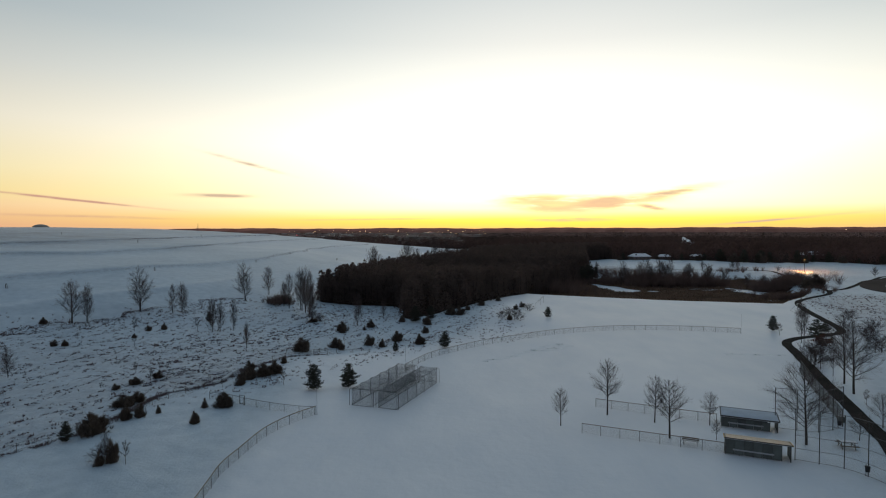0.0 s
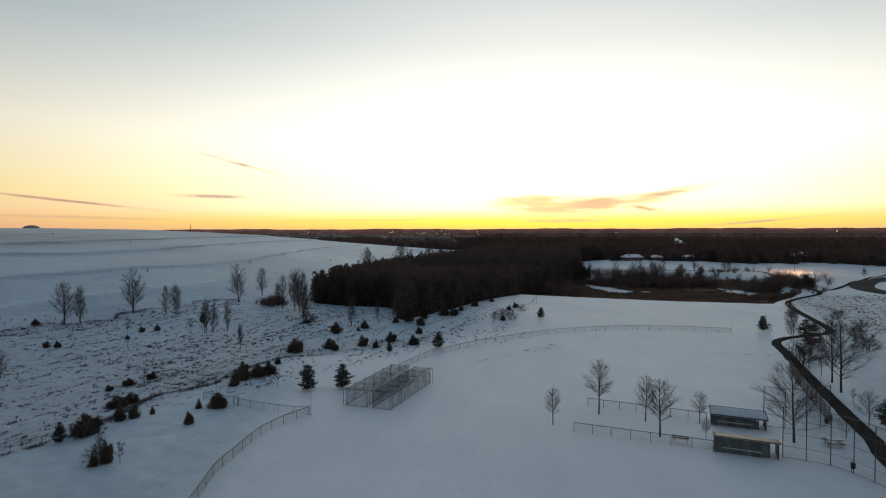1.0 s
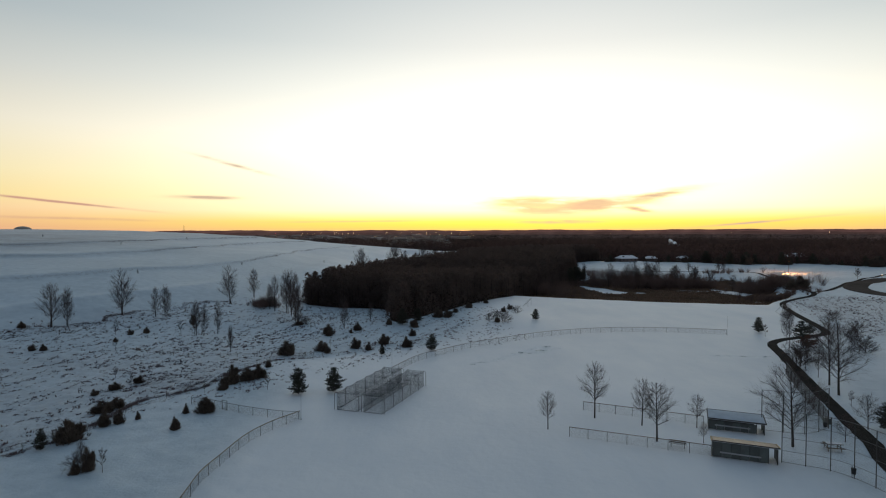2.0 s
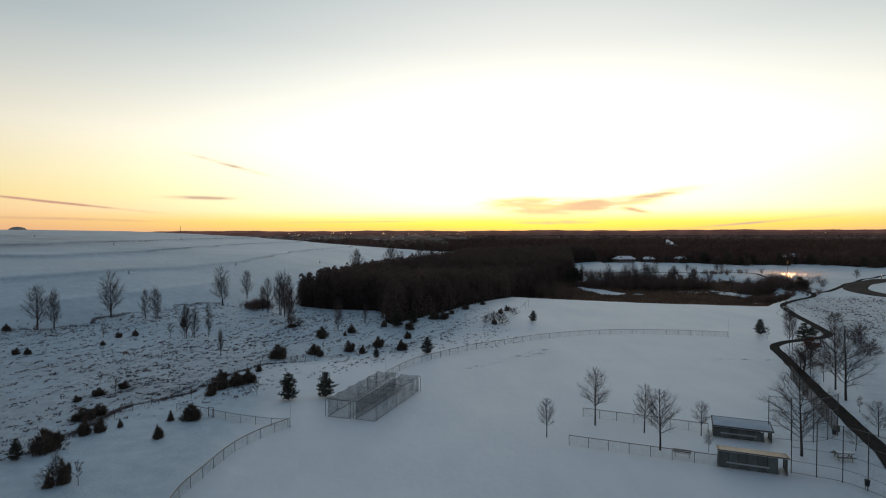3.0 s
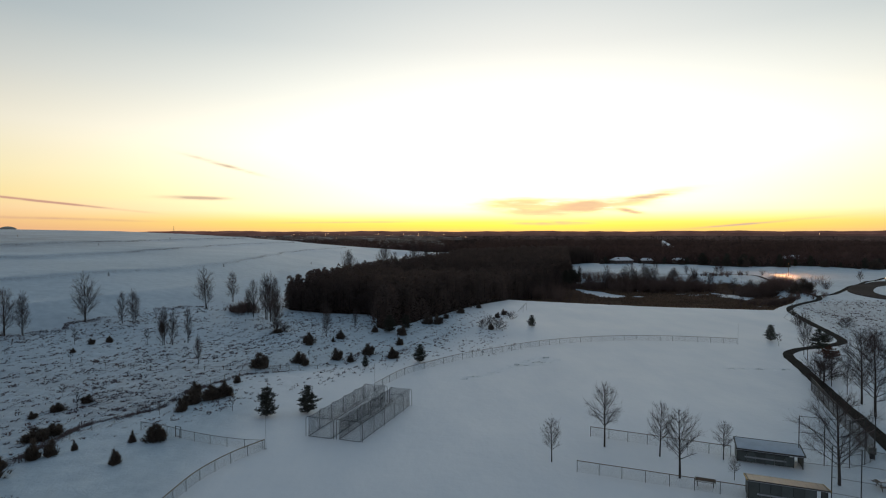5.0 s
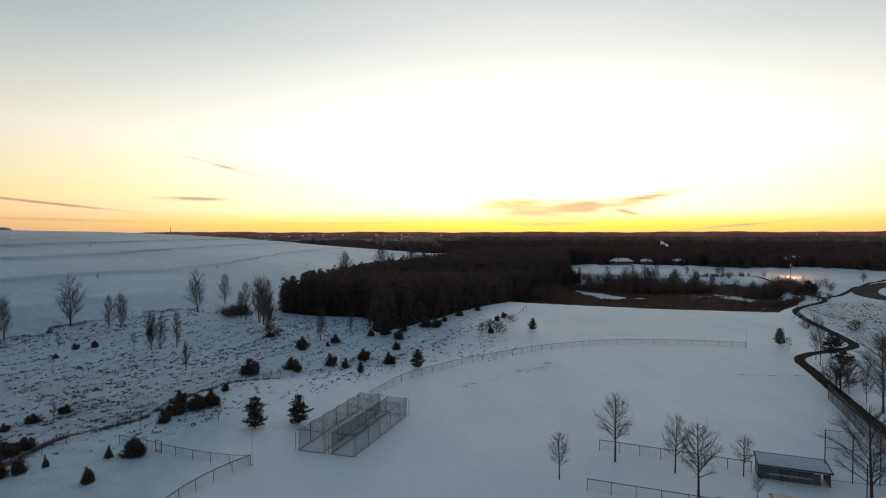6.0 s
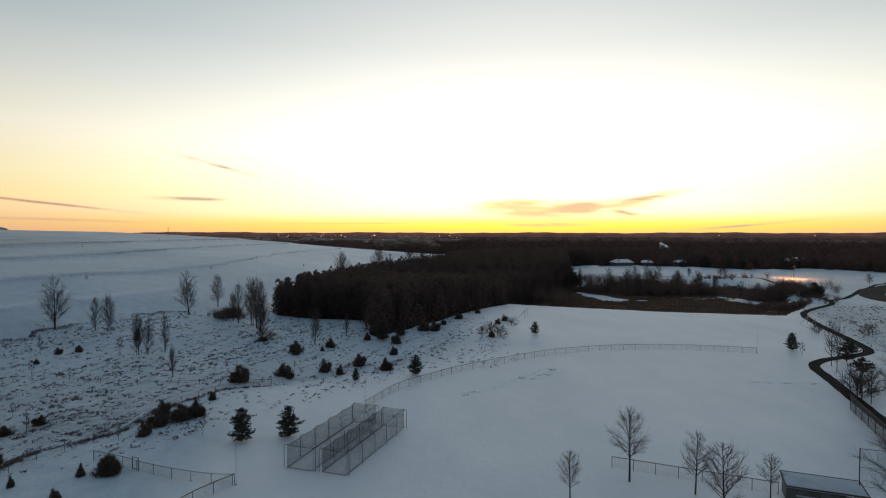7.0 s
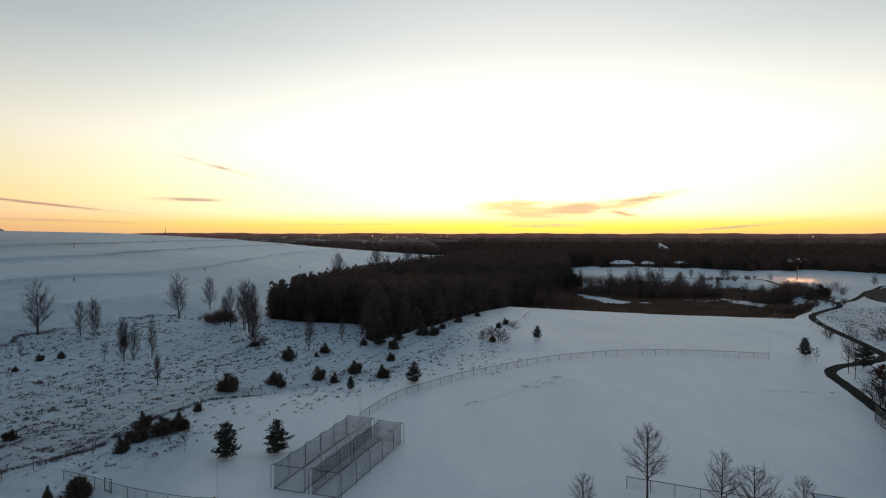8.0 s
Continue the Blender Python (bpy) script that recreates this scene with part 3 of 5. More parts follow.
def clumps(pos, size, rs, blades=3, flat=.5, lift=.3, out=None, broad=.32):
    """Needle clumps: pointed blades that stand out from each point. Returns triangles."""
    k = len(pos)
    size = np.broadcast_to(np.asarray(size, float), (k,))
    tri = []
    for _ in range(blades):
        d = rs.normal(0, 1, (k, 3)) * (1, 1, flat)
        if out is not None:
            d = d * .8 + out * 1.0
        d[:, 2] += lift
        d /= np.linalg.norm(d, axis=1)[:, None] + 1e-9
        sdir = np.cross(d, rs.normal(0, 1, (k, 3)))
        sdir /= np.linalg.norm(sdir, axis=1)[:, None] + 1e-9
        ln = (size * rs.uniform(.7, 1.35, k))[:, None]
        wd = (size * broad * rs.uniform(.7, 1.3, k))[:, None]
        tri.append(np.stack([pos - sdir * wd - d * ln * .25, pos + sdir * wd - d * ln * .25, pos + d * ln], 1))
    return np.concatenate(tri)


def pine_meshes(seed, tall, wide, bare=.12, whorls=9, gap=.25, waist=None):
    """A young open pine: trunk with limbs in whorls, and tufted needle clumps."""
    rs = np.random.RandomState(seed)
    wood = Soup()
    wood.tube([(0, 0, -.15), (.02, 0, tall * .5), (0, .02, tall * .97)], [tall * .022, tall * .014, tall * .004], 7, caps=False)
    pos, out = [], []
    for w in range(whorls):
        u = bare + (1 - bare) * w / (whorls - .3)
        z = u * tall
        q = (u - bare) / (1 - bare)
        reach = wide / 2 * min(1.0, .62 + 1.6 * q) * (1 - q) ** .62 * 1.12 * rs.uniform(.82, 1.12) + .06
        if waist:
            reach *= 1 - .62 * math.exp(-((u - waist) / .07) ** 2)
        n = 6 if u < .75 else 4
        for b in range(n):
            a = b * 2 * math.pi / n + w * .8 + rs.uniform(-.3, .3)
            rr = reach * rs.uniform(.72, 1.12)
            tip = np.array([math.cos(a) * rr, math.sin(a) * rr, z + rr * rs.uniform(.08, .35)])
            root = np.array([0, 0, z])
            wood.tube([root, (root + tip) / 2 - (0, 0, .04 * rr), tip], [tall * .008, tall * .006, .006], 4, caps=False)
            m = max(3, int(9 * rr / (wide / 2)))
            for t in np.linspace(.3 if rr > .5 else .1, 1.0, m):
                for _ in range(3):
                    pos.append(root + (tip - root) * t + rs.normal(0, .10 * wide ** .5, 3) * (1, 1, .45))
                    out.append(np.array([math.cos(a), math.sin(a), .2]))
    for _ in range(14):
        pos.append(np.array([0, 0, tall * rs.uniform(.86, 1.0)]) + rs.normal(0, .05, 3))
        out.append(np.array([0, 0, 1.]))
    pos, out = np.array(pos), np.array(out)
    tri = clumps(pos, .085 * tall ** .62 * 1.25, rs, 6, .6, .25, out * .6, .22)
    return wood.mesh("trunk", M_BARK, True), triangles("crown", tri, M_NEEDLE)


def juniper_meshes(seed, tall, wide, point=1.0):
    """A dense juniper, clothed to the ground."""
    rs = np.random.RandomState(seed)
    wood = Soup()
    tops = [(0, 0, 1.0)] + [(rs.normal(0, .26), rs.normal(0, .26), rs.uniform(.35, .72)) for _ in range(5)]
    pos, out = [], []
    for x, y, h in tops:
        x, y = x * wide, y * wide
        wood.tube([(x * .1, y * .1, -.1), (x * .6, y * .6, tall * h * .5), (x, y, tall * h * .92)], [.05, .03, .01], 5, caps=False)
        for _ in range(170):
            u = rs.uniform(0, 1) ** 1.4
            a0 = rs.uniform(0, 2 * math.pi)
            r = wide * .58 * (1 + .30 * math.sin(3 * a0 + x * 9) + .2 * math.sin(5 * a0 + y * 7)) * (1 - u * .96) ** (1.15 / point) * rs.uniform(.4, 1.15) * (1 if h == 1 else .6)
            a = a0
            pos.append((x * min(1, .35 + u) + math.cos(a) * r, y * min(1, .35 + u) + math.sin(a) * r, .06 + u * tall * h))
            out.append((math.cos(a) * .9, math.sin(a) * .9, 1.1))
    tri = clumps(np.array(pos), .27 * (tall * wide) ** .3, rs, 5, .8, .4, np.array(out), .10)
    outer = [i for i in range(0, len(pos), 6)]
    tri = np.concatenate([tri, clumps(np.array(pos)[outer], .46 * (tall * wide) ** .3, rs, 2, .7, .3, np.array(out)[outer] * 1.4, .055)])
    return wood.mesh("trunk", M_BARK, True), triangles("crown", tri, M_JUNIPER)


def tree_kind(name, meshes, label, category, group):
    ob = thing(name, label, category, group)
    stem = part("trunk", meshes[0], None, ob)
    if len(meshes) > 2:
        part("branchwork", meshes[2], None, stem)
    part("crown", meshes[1], None, ob)
    return ob


def plant(master, used, x, y, scale=1.0, turn=0.0, wide=1.0, label=""):
    """Sets the first tree of a kind, or a copy of it, on the ground."""
    m = Matrix.LocRotScale((x, y, lay(x, y) - .02), Euler((0, 0, turn)), (scale * wide, scale * wide, scale))
    if master.name in used:
        ob = copy_thing(master, Matrix.LocRotScale((x, y, lay(x, y) - .02), Euler((0, 0, turn)), None))
        ob.scale = (scale * wide, scale * wide, scale)
    else:
        used.add(master.name)
        master.matrix_basis = m
        ob = master
    if label:
        ob["label"] = label
    return ob


used = set()
G_FIELD, G_HILL, G_PATH = "young trees on the ball field", "trees at the foot of the hill", "trees along the footpath"
oval = [tree_kind("bare_tree", bare_tree_meshes(11 + k, 7.0, 2.15, .0205, 32, .29, .72, 4, fine_rad=.0048), "leafless young tree with an upright oval crown", "tree", G_FIELD) for k in range(3)]
for k, (x, y, h) in enumerate(((15.5, 69.5, 4.7), (22.5, 73.3, 7.2), (27.6, 70.2, 5.8), (27.3, 64.8, 6.8), (34.0, 68.9, 4.1), (32.4, 64.0, 2.4))):
    plant(oval[k % 3], used, x, y, h * 1.1 / 7.0, k * 1.9, .68 if k != 3 else .80)

wide_tree = [tree_kind("bare_tree", bare_tree_meshes(31 + k, 10.0, 3.3, .0160, 32, .20, .85, 5, fine_rad=.0060), "large leafless tree with a broad branching crown", "tree", G_PATH) for k in range(3)]
for k, (x, y, h, w) in enumerate(((41.8, 62.3, 9.6, 1.0), (63.6, 86.5, 11.6, .8), (61.2, 81.2, 11.4, .95), (77.0, 117.6, 9.0, .45), (74.7, 113.3, 9.0, .42), (66.0, 95.5, 6.2, .55), (65.0, 91.0, 6.0, .55),
                                   (48.6, 63.3, 3.6, .9), (54.4, 67.2, 4.6, .9))):
    plant(wide_tree[k % 3], used, x, y, h / 10.0, k * 2.3, w)
sapling = tree_kind("bare_sapling", bare_tree_meshes(51, 3.2, .62, .009, 12, .3, 1.2, 3), "thin leafless sapling in the snow", "sapling", "saplings")
for k, (x, y, h) in enumerate(((77.5, 126.1, 3.3), (59.0, 75.9, 2.6), (-24.5, 88.5, 2.7), (-32.6, 58.0, 2.9), (-57.6, 134.2, 4.0), (-20.5, 122.0, 2.0), (-52, 96, 2.4), (-46.6, 90.6, 2.8), (73.2, 106, 2.4), (-33.4, 86.4, 1.9), (-64, 118, 3.0), (-71, 131, 4.2))):
    plant(sapling, used, x, y, h / 3.2, k * 1.7)

poplar = [tree_kind("bare_poplar", bare_tree_meshes(61 + k, 10.5, 2.5, .0088, 22, .10, 1.5, 6, multi=(2, 3, 2)[k], fine_rad=.0062), "leafless many-stemmed tree with steep branches", "tree", G_HILL) for k in range(3)]
for k, (x, y, h, w) in enumerate(((-86.4, 132.6, 9.2, 1.25), (-84.2, 134.7, 8.6, .7), (-77.6, 146, 10.8, 1.15), (-70.2, 148.4, 8.6, .8), (-68.9, 151.3, 8.9, .9), (-59.6, 173.7, 10.8, 1.1), (-56.3, 185.7, 8.6, 1.0),
                                   (-54.2, 134.4, 7.6, .75), (-52.6, 134.9, 7.2, .7), (-50.0, 137.0, 7.4, .6), (-39.9, 116.4, 5.2, .55), (-71.7, 93.3, 5.0, 1.0),
                                   (-44.2, 166, 9.5, .8), (-39.9, 163.3, 11.5, .8), (-38.0, 160.5, 12, .75), (-36.1, 157, 11.6, .7), (-34.2, 151, 9.0, .8),
                                   (-20.7, 143.2, 7.6, .8), (-14.9, 152.5, 4.8, .8), (-46.5, 169, 7.0, .7), (-35.2, 59.0, 3.3, .7))):
    plant(poplar[k % 3], used, x, y, h * (1.0 if k in (3, 4) else 1.2) / 10.5, k * 1.3, w * .95)
far_tree = [tree_kind("bare_poplar", bare_tree_meshes(66 + k, 10.5, 3.4, .012, 18, .10, 1.7, 2, multi=2, fine_rad=.022), "leafless tree beside the pond", "tree", G_HILL) for k in range(2)]
for k, (x, y, h, w) in enumerate(((-17, 300, 15, .8), (-11.5, 302, 12, .8), (-2, 372, 17, .8), (5.5, 378, 15, .7), (-30, 262, 13, .8))):
    plant(far_tree[k % 2], used, x, y, h * 1.25 / 10.5, k * 2.3, w * 1.1, "leafless tree standing above the dark pines")

for k, (x, y, h, w) in enumerate(((97, 270, 11, 1.0), (103, 276, 12, 1.0), (108, 268, 11, 1.1), (113, 274, 12, 1.0), (118, 266, 10, 1.0), (92, 278, 11, .9), (122, 272, 10, 1.0), (126, 262, 10.5, 1.0), (130, 268, 9, 1.1), (100, 262, 9.5, 1.0), (88, 270, 8, 1.0), (111, 281, 12, .9), (134, 262, 7.5, 1.1), (137, 248, 7, 1.3), (142, 244, 6.5, 1.3), (58, 256, 9, 1.0), (50, 248, 9, 1.0), (64, 268, 10, 1.0), (55, 244, 8, 1.0), (70, 288, 9, .9), (82, 306, 7, 1.0),
                                  (88, 312, 6, 1.0), (150, 318, 5, 1.2), (164, 312, 6, 1.1), (172, 322, 5, 1.2), (205, 262, 5, 1.1), (47, 238, 8, 1.0))):
    plant(far_tree[k % 2], used, x, y, h * 1.1 / 10.5, k * 1.9, w * .9, "leafless tree in the brown thicket by the pond")

G_PINE, G_JUN = "young pines in the snow", "junipers in the rough grass"
pine = [tree_kind("pine_tree", pine_meshes(71, 3.7, 3.0, .08, 9), "young dark green pine with tiered limbs", "pine", G_PINE),
        tree_kind("pine_tree", pine_meshes(72, 3.7, 3.1, .08, 9, waist=.36), "young pine, full above and thin at the waist", "pine", G_PINE),
        tree_kind("pine_tree", pine_meshes(73, 3.7, 3.3, .16, 7), "young open pine with flat tiers of needles", "pine", G_PINE)]
for k, (kind, x, y, h, w) in enumerate(((1, -19.3, 86.8, 3.9, .95), (0, -14.1, 88.0, 3.8, .92), (0, 1.4, 117.5, 3.4, .9), (0, 29.8, 151.7, 2.9, .9), (0, 79.3, 131.7, 3.6, .85), (2, 82.2, 120.5, 4.4, .95),
                                        (2, 89.3, 128.2, 2.5, 1.1), (0, -8.7, 114.1, 2.1, .8), (0, -43.2, 64.6, 2.4, .75), (0, -58.7, 143.6, 2.6, .7), (2, 56.2, 66.2, 3.6, 1.0),
                                        (1, -2.1, 150.6, 3.4, 1.1), (0, -6.0, 146.5, 4.2, 1.0),
                                        (0, 78.5, 288, 7.5, .7), (0, 81.5, 291, 6.0, .7), (1, 75.5, 284, 8.5, .75), (0, 72, 279, 9.0, .8))):
    plant(pine[kind], used, x, y, h / 3.7, k * 1.1, w)
oak_mesh = pine_meshes(74, 3.7, 3.4, .38, 6)
oak_mesh[1].materials[0] = M_OAKLEAF
plant(tree_kind("young_oak", oak_mesh, "young oak that still holds its brown leaves", "oak", G_PATH), used, 75.1, 108.2, 1.0, .6)
jun = [tree_kind("juniper_bush", juniper_meshes(81, 2.4, 2.2, 1.0), "dense dark juniper, rounded and clothed to the snow", "bush", G_JUN),
       tree_kind("juniper_bush", juniper_meshes(82, 2.4, 2.5, 1.5), "broad dark juniper with ragged tips", "bush", G_JUN),
       tree_kind("juniper_bush", juniper_meshes(83, 2.4, 1.5, .9), "narrow pointed juniper in the snow", "bush", G_JUN)]
for k, (kind, x, y, h, w) in enumerate(((1, -41.9, 67.1, 2.7, 1.1), (2, -35.3, 57.8, 1.5, 1.0), (0, -34.5, 58.6, 2.6, .6), (2, -40.4, 72.3, 2.3, 1.0), (0, -39.0, 73.2, 1.9, .85), (2, -37.4, 74.5, 1.2, .9), (0, -30.8, 70.3, 1.7, .8),
                                        (2, -32.1, 76.7, 1.4, 1.0), (1, -29.6, 77.0, 2.1, 1.05), (0, -31.3, 87.9, 1.9, .9), (1, -31.2, 91.7, 1.9, 1.3), (1, -29.4, 93.8, 2.1, 1.35), (0, -27.9, 95.3, 2.3, 1.15), (0, -32.3, 95.3, 2.3, .9),
                                        (1, -27.7, 113.2, 2.9, 1.05), (1, -21.6, 117.7, 2.3, 1.1), (0, -20.3, 116.2, 1.5, 1.0), (1, -23.6, 137.7, 2.5, 1.0), (0, -22.9, 135.2, 1.8, .9), (0, -17.0, 141.8, 2.0, 1.25), (0, -15.1, 120.8, 2.4, 1.0),
                                        (2, -11.8, 118.3, 1.9, 1.1), (1, -9.3, 124.7, 2.4, .95), (0, -4.1, 121.4, 2.3, 1.1), (0, -3.2, 134.0, 1.8, 1.1), (0, -2.6, 143.5, 2.4, 1.0), (1, 3.4, 157.4, 2.8, 1.0), (0, 5.8, 157.2, 2.7, 1.0),
                                        (2, -18.2, 138.5, 1.3, 1.0), (1, -44.1, 78.1, 1.6, 1.7), (1, -43.0, 79.7, 1.5, 1.3), (0, -49.9, 86.2, 1.0, 1.2), (1, -48.4, 89.3, 1.2, 1.5), (0, -46.4, 93.0, 1.3, 1.3), (0, -67.7, 124.9, 1.0, 1.2),
                                        (0, -68.4, 132.1, 1.4, 1.1), (0, -65.6, 134.2, 1.6, 1.0), (0, -78.3, 114.5, 1.4, 1.1), (0, -76.6, 114.9, 1.4, 1.1), (0, -28.4, 102.5, 1.3, 1.0), 
                                        (1, 13.3, 176.0, 1.8, 1.2), (0, 20.0, 186.6, 1.7, 1.2), (0, 25.4, 171, 1.8, 1.0), (0, 18.9, 147.6, 1.7, 1.0), (0, 23.2, 166, 1.7, 1.0), (0, -9.5, 147, 1.8, 1.0), (0, 8.5, 166, 1.6, 1.2),
                                        (1, 151.5, 224, 5.6, 1.0), (1, 146.8, 222, 4.4, 1.1), (0, -90.6, 128.8, 1.5, 1.3), (0, -33.0, 146.4, 1.2, 2.2))):
    plant(jun[kind], used, x, y, h * .86 / 2.4, k * 1.7, w * .98)

rs = np.random.RandomState(63)
for k in range(46):
    x = 112 + k * 5.4 + rs.uniform(-4, 4)
    y = np.interp(x, (60, 100, 180, 260, 420), (440, 430, 390, 350, 312)) - 7 * math.sin(x * .07) - 5 * math.sin(x * .19 + 1) - rs.uniform(0, 7)
    h = rs.uniform(2.2, 9.0) * (.6 if x < 176 else 1)
    plant(pine[k % 2] if k % 3 else jun[1], used, x, y, h / 3.7, k * 1.7, rs.uniform(.75, 1.1), "dark evergreen at the edge of the woods")


# ---- the pine wood ----
def pine_wood():
    """A closed stand of tall pines: stems and layered crowns."""
    rs = np.random.RandomState(5)
    tris, stems = [], Soup()
    cells = {}
    spots = []
    for _ in range(40000):
        y = 138 + 335 * rs.uniform(0, 1) ** 1.1
        x = rs.uniform(-48, 130)
        deep = float(stand_depth(x, y))
        if deep < 0:
            continue
        gap = 2.2 if deep < 14 else 3.5
        key = (int(x // gap), int(y // gap))
        if key in cells:
            continue
        cells[key] = 1
        spots.append((x, y, deep))
        if len(spots) >= 2900:
            break
    for x, y, deep in spots:
        h = rs.uniform(8.2, 11.5) * (1.0 if deep > 6 else rs.uniform(.62, .95)) * (1 + .12 * sstep(200, 330, y))
        z0 = lay(x, y) - .2
        if deep < 16:
            stems.tube([(x, y, z0), (x, y, z0 + h * .8)], [.13, .05], 5, caps=False)
        front = deep < 12
        k = 240 if front else 52
        u = rs.uniform(0, 1, k) ** .8
        lo = .03 if front else .4
        reach = (1.8 if front else 2.2) * (1 - u ** 1.7) ** .75 + .18
        a = rs.uniform(0, 2 * math.pi, k)
        rr = reach * rs.uniform(.35, 1.08, k)
        p = np.stack([x + np.cos(a) * rr, y + np.sin(a) * rr, z0 + h * (lo + (1 - lo) * u)], 1)
        o = np.stack([np.cos(a), np.sin(a), np.full(k, .35)], 1)
        tris.append(clumps(p, .45 if front else .8, rs, 2, .5, .2, o))
    me = triangles("pine_wood", np.concatenate(tris), M_FOREST)
    ob = new("pine_wood", me)
    tagged(ob, "dense dark plantation of tall pines", "forest", kind="stuff")
    part("stems", stems, M_BARK, ob)


def blobs(x, y, h, w, rs, k, up=.35, size=.2):
    """Leafless crowns seen from afar: each a plume of k pointed sprays. Returns triangles."""
    n = len(x)
    z = height(x, y)
    u = rs.uniform(0, 1, (n, k)) ** .8
    a = rs.uniform(0, 2 * math.pi, (n, k))
    r = w[:, None] * np.sin(np.clip(u * .8 + .16, 0, 1) * math.pi) ** .7 * rs.uniform(.2, 1, (n, k))
    p = np.stack([x[:, None] + np.cos(a) * r, y[:, None] + np.sin(a) * r, z[:, None] + h[:, None] * (.08 + .80 * u)], -1).reshape(-1, 3)
    o = np.stack([np.cos(a) * .6, np.sin(a) * .6, np.full((n, k), 1.0)], -1).reshape(-1, 3)
    return clumps(p, np.repeat(h * size, k), rs, 1, .5, up, o)


def far_woods():
    """Leafless woods to the horizon, with gaps where streets and clearings lie."""
    rs = np.random.RandomState(9)
    xs, ys, hs, ws, out = [], [], [], [], []
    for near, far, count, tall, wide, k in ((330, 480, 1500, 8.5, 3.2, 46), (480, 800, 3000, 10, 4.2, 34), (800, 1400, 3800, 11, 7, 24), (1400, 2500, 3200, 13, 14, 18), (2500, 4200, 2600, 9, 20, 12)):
        r = np.sqrt(rs.uniform(near ** 2, far ** 2, count * 2))
        a = np.radians(rs.uniform(-46, 50, count * 2))
        x, y = r * np.sin(a), r * np.cos(a)
        keep = ((wood_cover(x, y) > .5) | ((y > 900) & (rs.uniform(0, 1, len(x)) < .75))) & (stand_depth(x, y) < 0)
        keep &= ~((np.abs(x - 372 - (y - 840) * .30) < 7) & (y > 770) & (y < 930))
        town = (a < radians(8)) & (r > 1000)
        keep &= ~(town & (np.sin(x * .011 + 1.3) * np.sin(y * .006) > .25))
        x, y = x[keep][:count], y[keep][:count]
        h = tall * rs.uniform(.7, 1.15, len(x))
        out.append(blobs(x, y, h, wide * rs.uniform(.7, 1.2, len(x)), rs, k, .35, .13))
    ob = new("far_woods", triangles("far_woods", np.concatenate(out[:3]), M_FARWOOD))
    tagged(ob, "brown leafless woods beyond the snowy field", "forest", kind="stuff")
    # bands beyond 1400 m take the colour paled for haze
    ob = new("far_woods", triangles("far_woods", np.concatenate(out[3:]), M_HAZEWOOD))
    tagged(ob, "bare woods out to the horizon, paled in colour for haze", "forest", kind="stuff")


def twig_bushes(x, y, h, rs, k, thick=.028):
    """Leafless bushes of k thin upright rods that fan out from the foot. Returns triangles."""
    n = len(x)
    foot = np.stack([x, y, height(x, y) - .1], 1)[:, None] + rs.normal(0, .06, (n, k, 3)) * np.array((1, 1, 0)) * h[:, None, None]
    a = rs.uniform(0, 2 * math.pi, (n, k))
    fan = rs.uniform(0, .8, (n, k))
    d = np.stack([np.cos(a) * fan, np.sin(a) * fan, np.ones((n, k))], -1)
    start = rs.uniform(0, .45, (n, k)) * h[:, None]
    ln = rs.uniform(.22, .5, (n, k)) * (1.1 - .4 * fan) * h[:, None]
    p0 = foot + d * start[..., None]
    p1 = p0 + (d + rs.normal(0, .16, (n, k, 3))) * ln[..., None]
    w = rs.normal(0, 1, (n, k, 3)) * (1, 1, .1)
    w *= (thick / (np.linalg.norm(w, axis=2) + 1e-6))[..., None]
    return np.stack([p0 - w, p0 + w, p1], 2).reshape(-1, 3, 3)


def wetland_growth():
    """Reeds and thickets in and round the wetland."""
    rs = np.random.RandomState(12)
    x, y = rs.uniform(10, 165, 60000), rs.uniform(170, 306, 60000)
    w = wetland(x, y)
    keep = w > .55
    keep &= pond_ice(x, y) < .3
    keep &= (np.sin(x * .21 + 1) * np.sin(y * .16 + 2 + x * .05) < .72)
    x, y = x[keep][:16000], y[keep][:16000]
    p = np.stack([x, y, height(x, y) + .1], 1)
    tri = clumps(p, rs.uniform(.35, .75, len(x)), rs, 2, .3, 1.2)
    tagged(new("reeds", triangles("reeds", tri, M_REED)), "brown dead reeds standing in the wetland", "reeds", kind="stuff")
    spots = []
    for cx, cy, sx, sy, n, h in ((104, 268, 17, 12, 130, 8.0), (98, 282, 15, 8, 70, 8.5), (117, 266, 9, 9, 60, 7.5), (126, 262, 9, 8, 70, 7.0), (84, 279, 9, 6, 40, 6.0), (147, 240, 14, 10, 160, 7.6), (133, 213, 14, 8, 60, 3.6), (54, 246, 9, 16, 70, 7.5), (66, 282, 8, 12, 40, 8.0), (128, 290, 24, 8, 50, 5.5), (160, 305, 18, 6, 26, 4.5), (150, 236, 6, 5, 26, 4.5), (90, 300, 20, 6, 40, 6.0), (70, 300, 5, 4, 12, 7.0)):
        for _ in range(n):
            spots.append((rs.normal(cx, sx * .5), rs.normal(cy, sy * .5), h * rs.uniform(.5, 1.15)))
    s = np.array(spots)
    tri = twig_bushes(s[:, 0], s[:, 1], s[:, 2], rs, 100, .034)
    tagged(new("thicket", triangles("thicket", tri, M_SHRUB)), "brown leafless thickets round the frozen pond", "shrubs", kind="stuff")


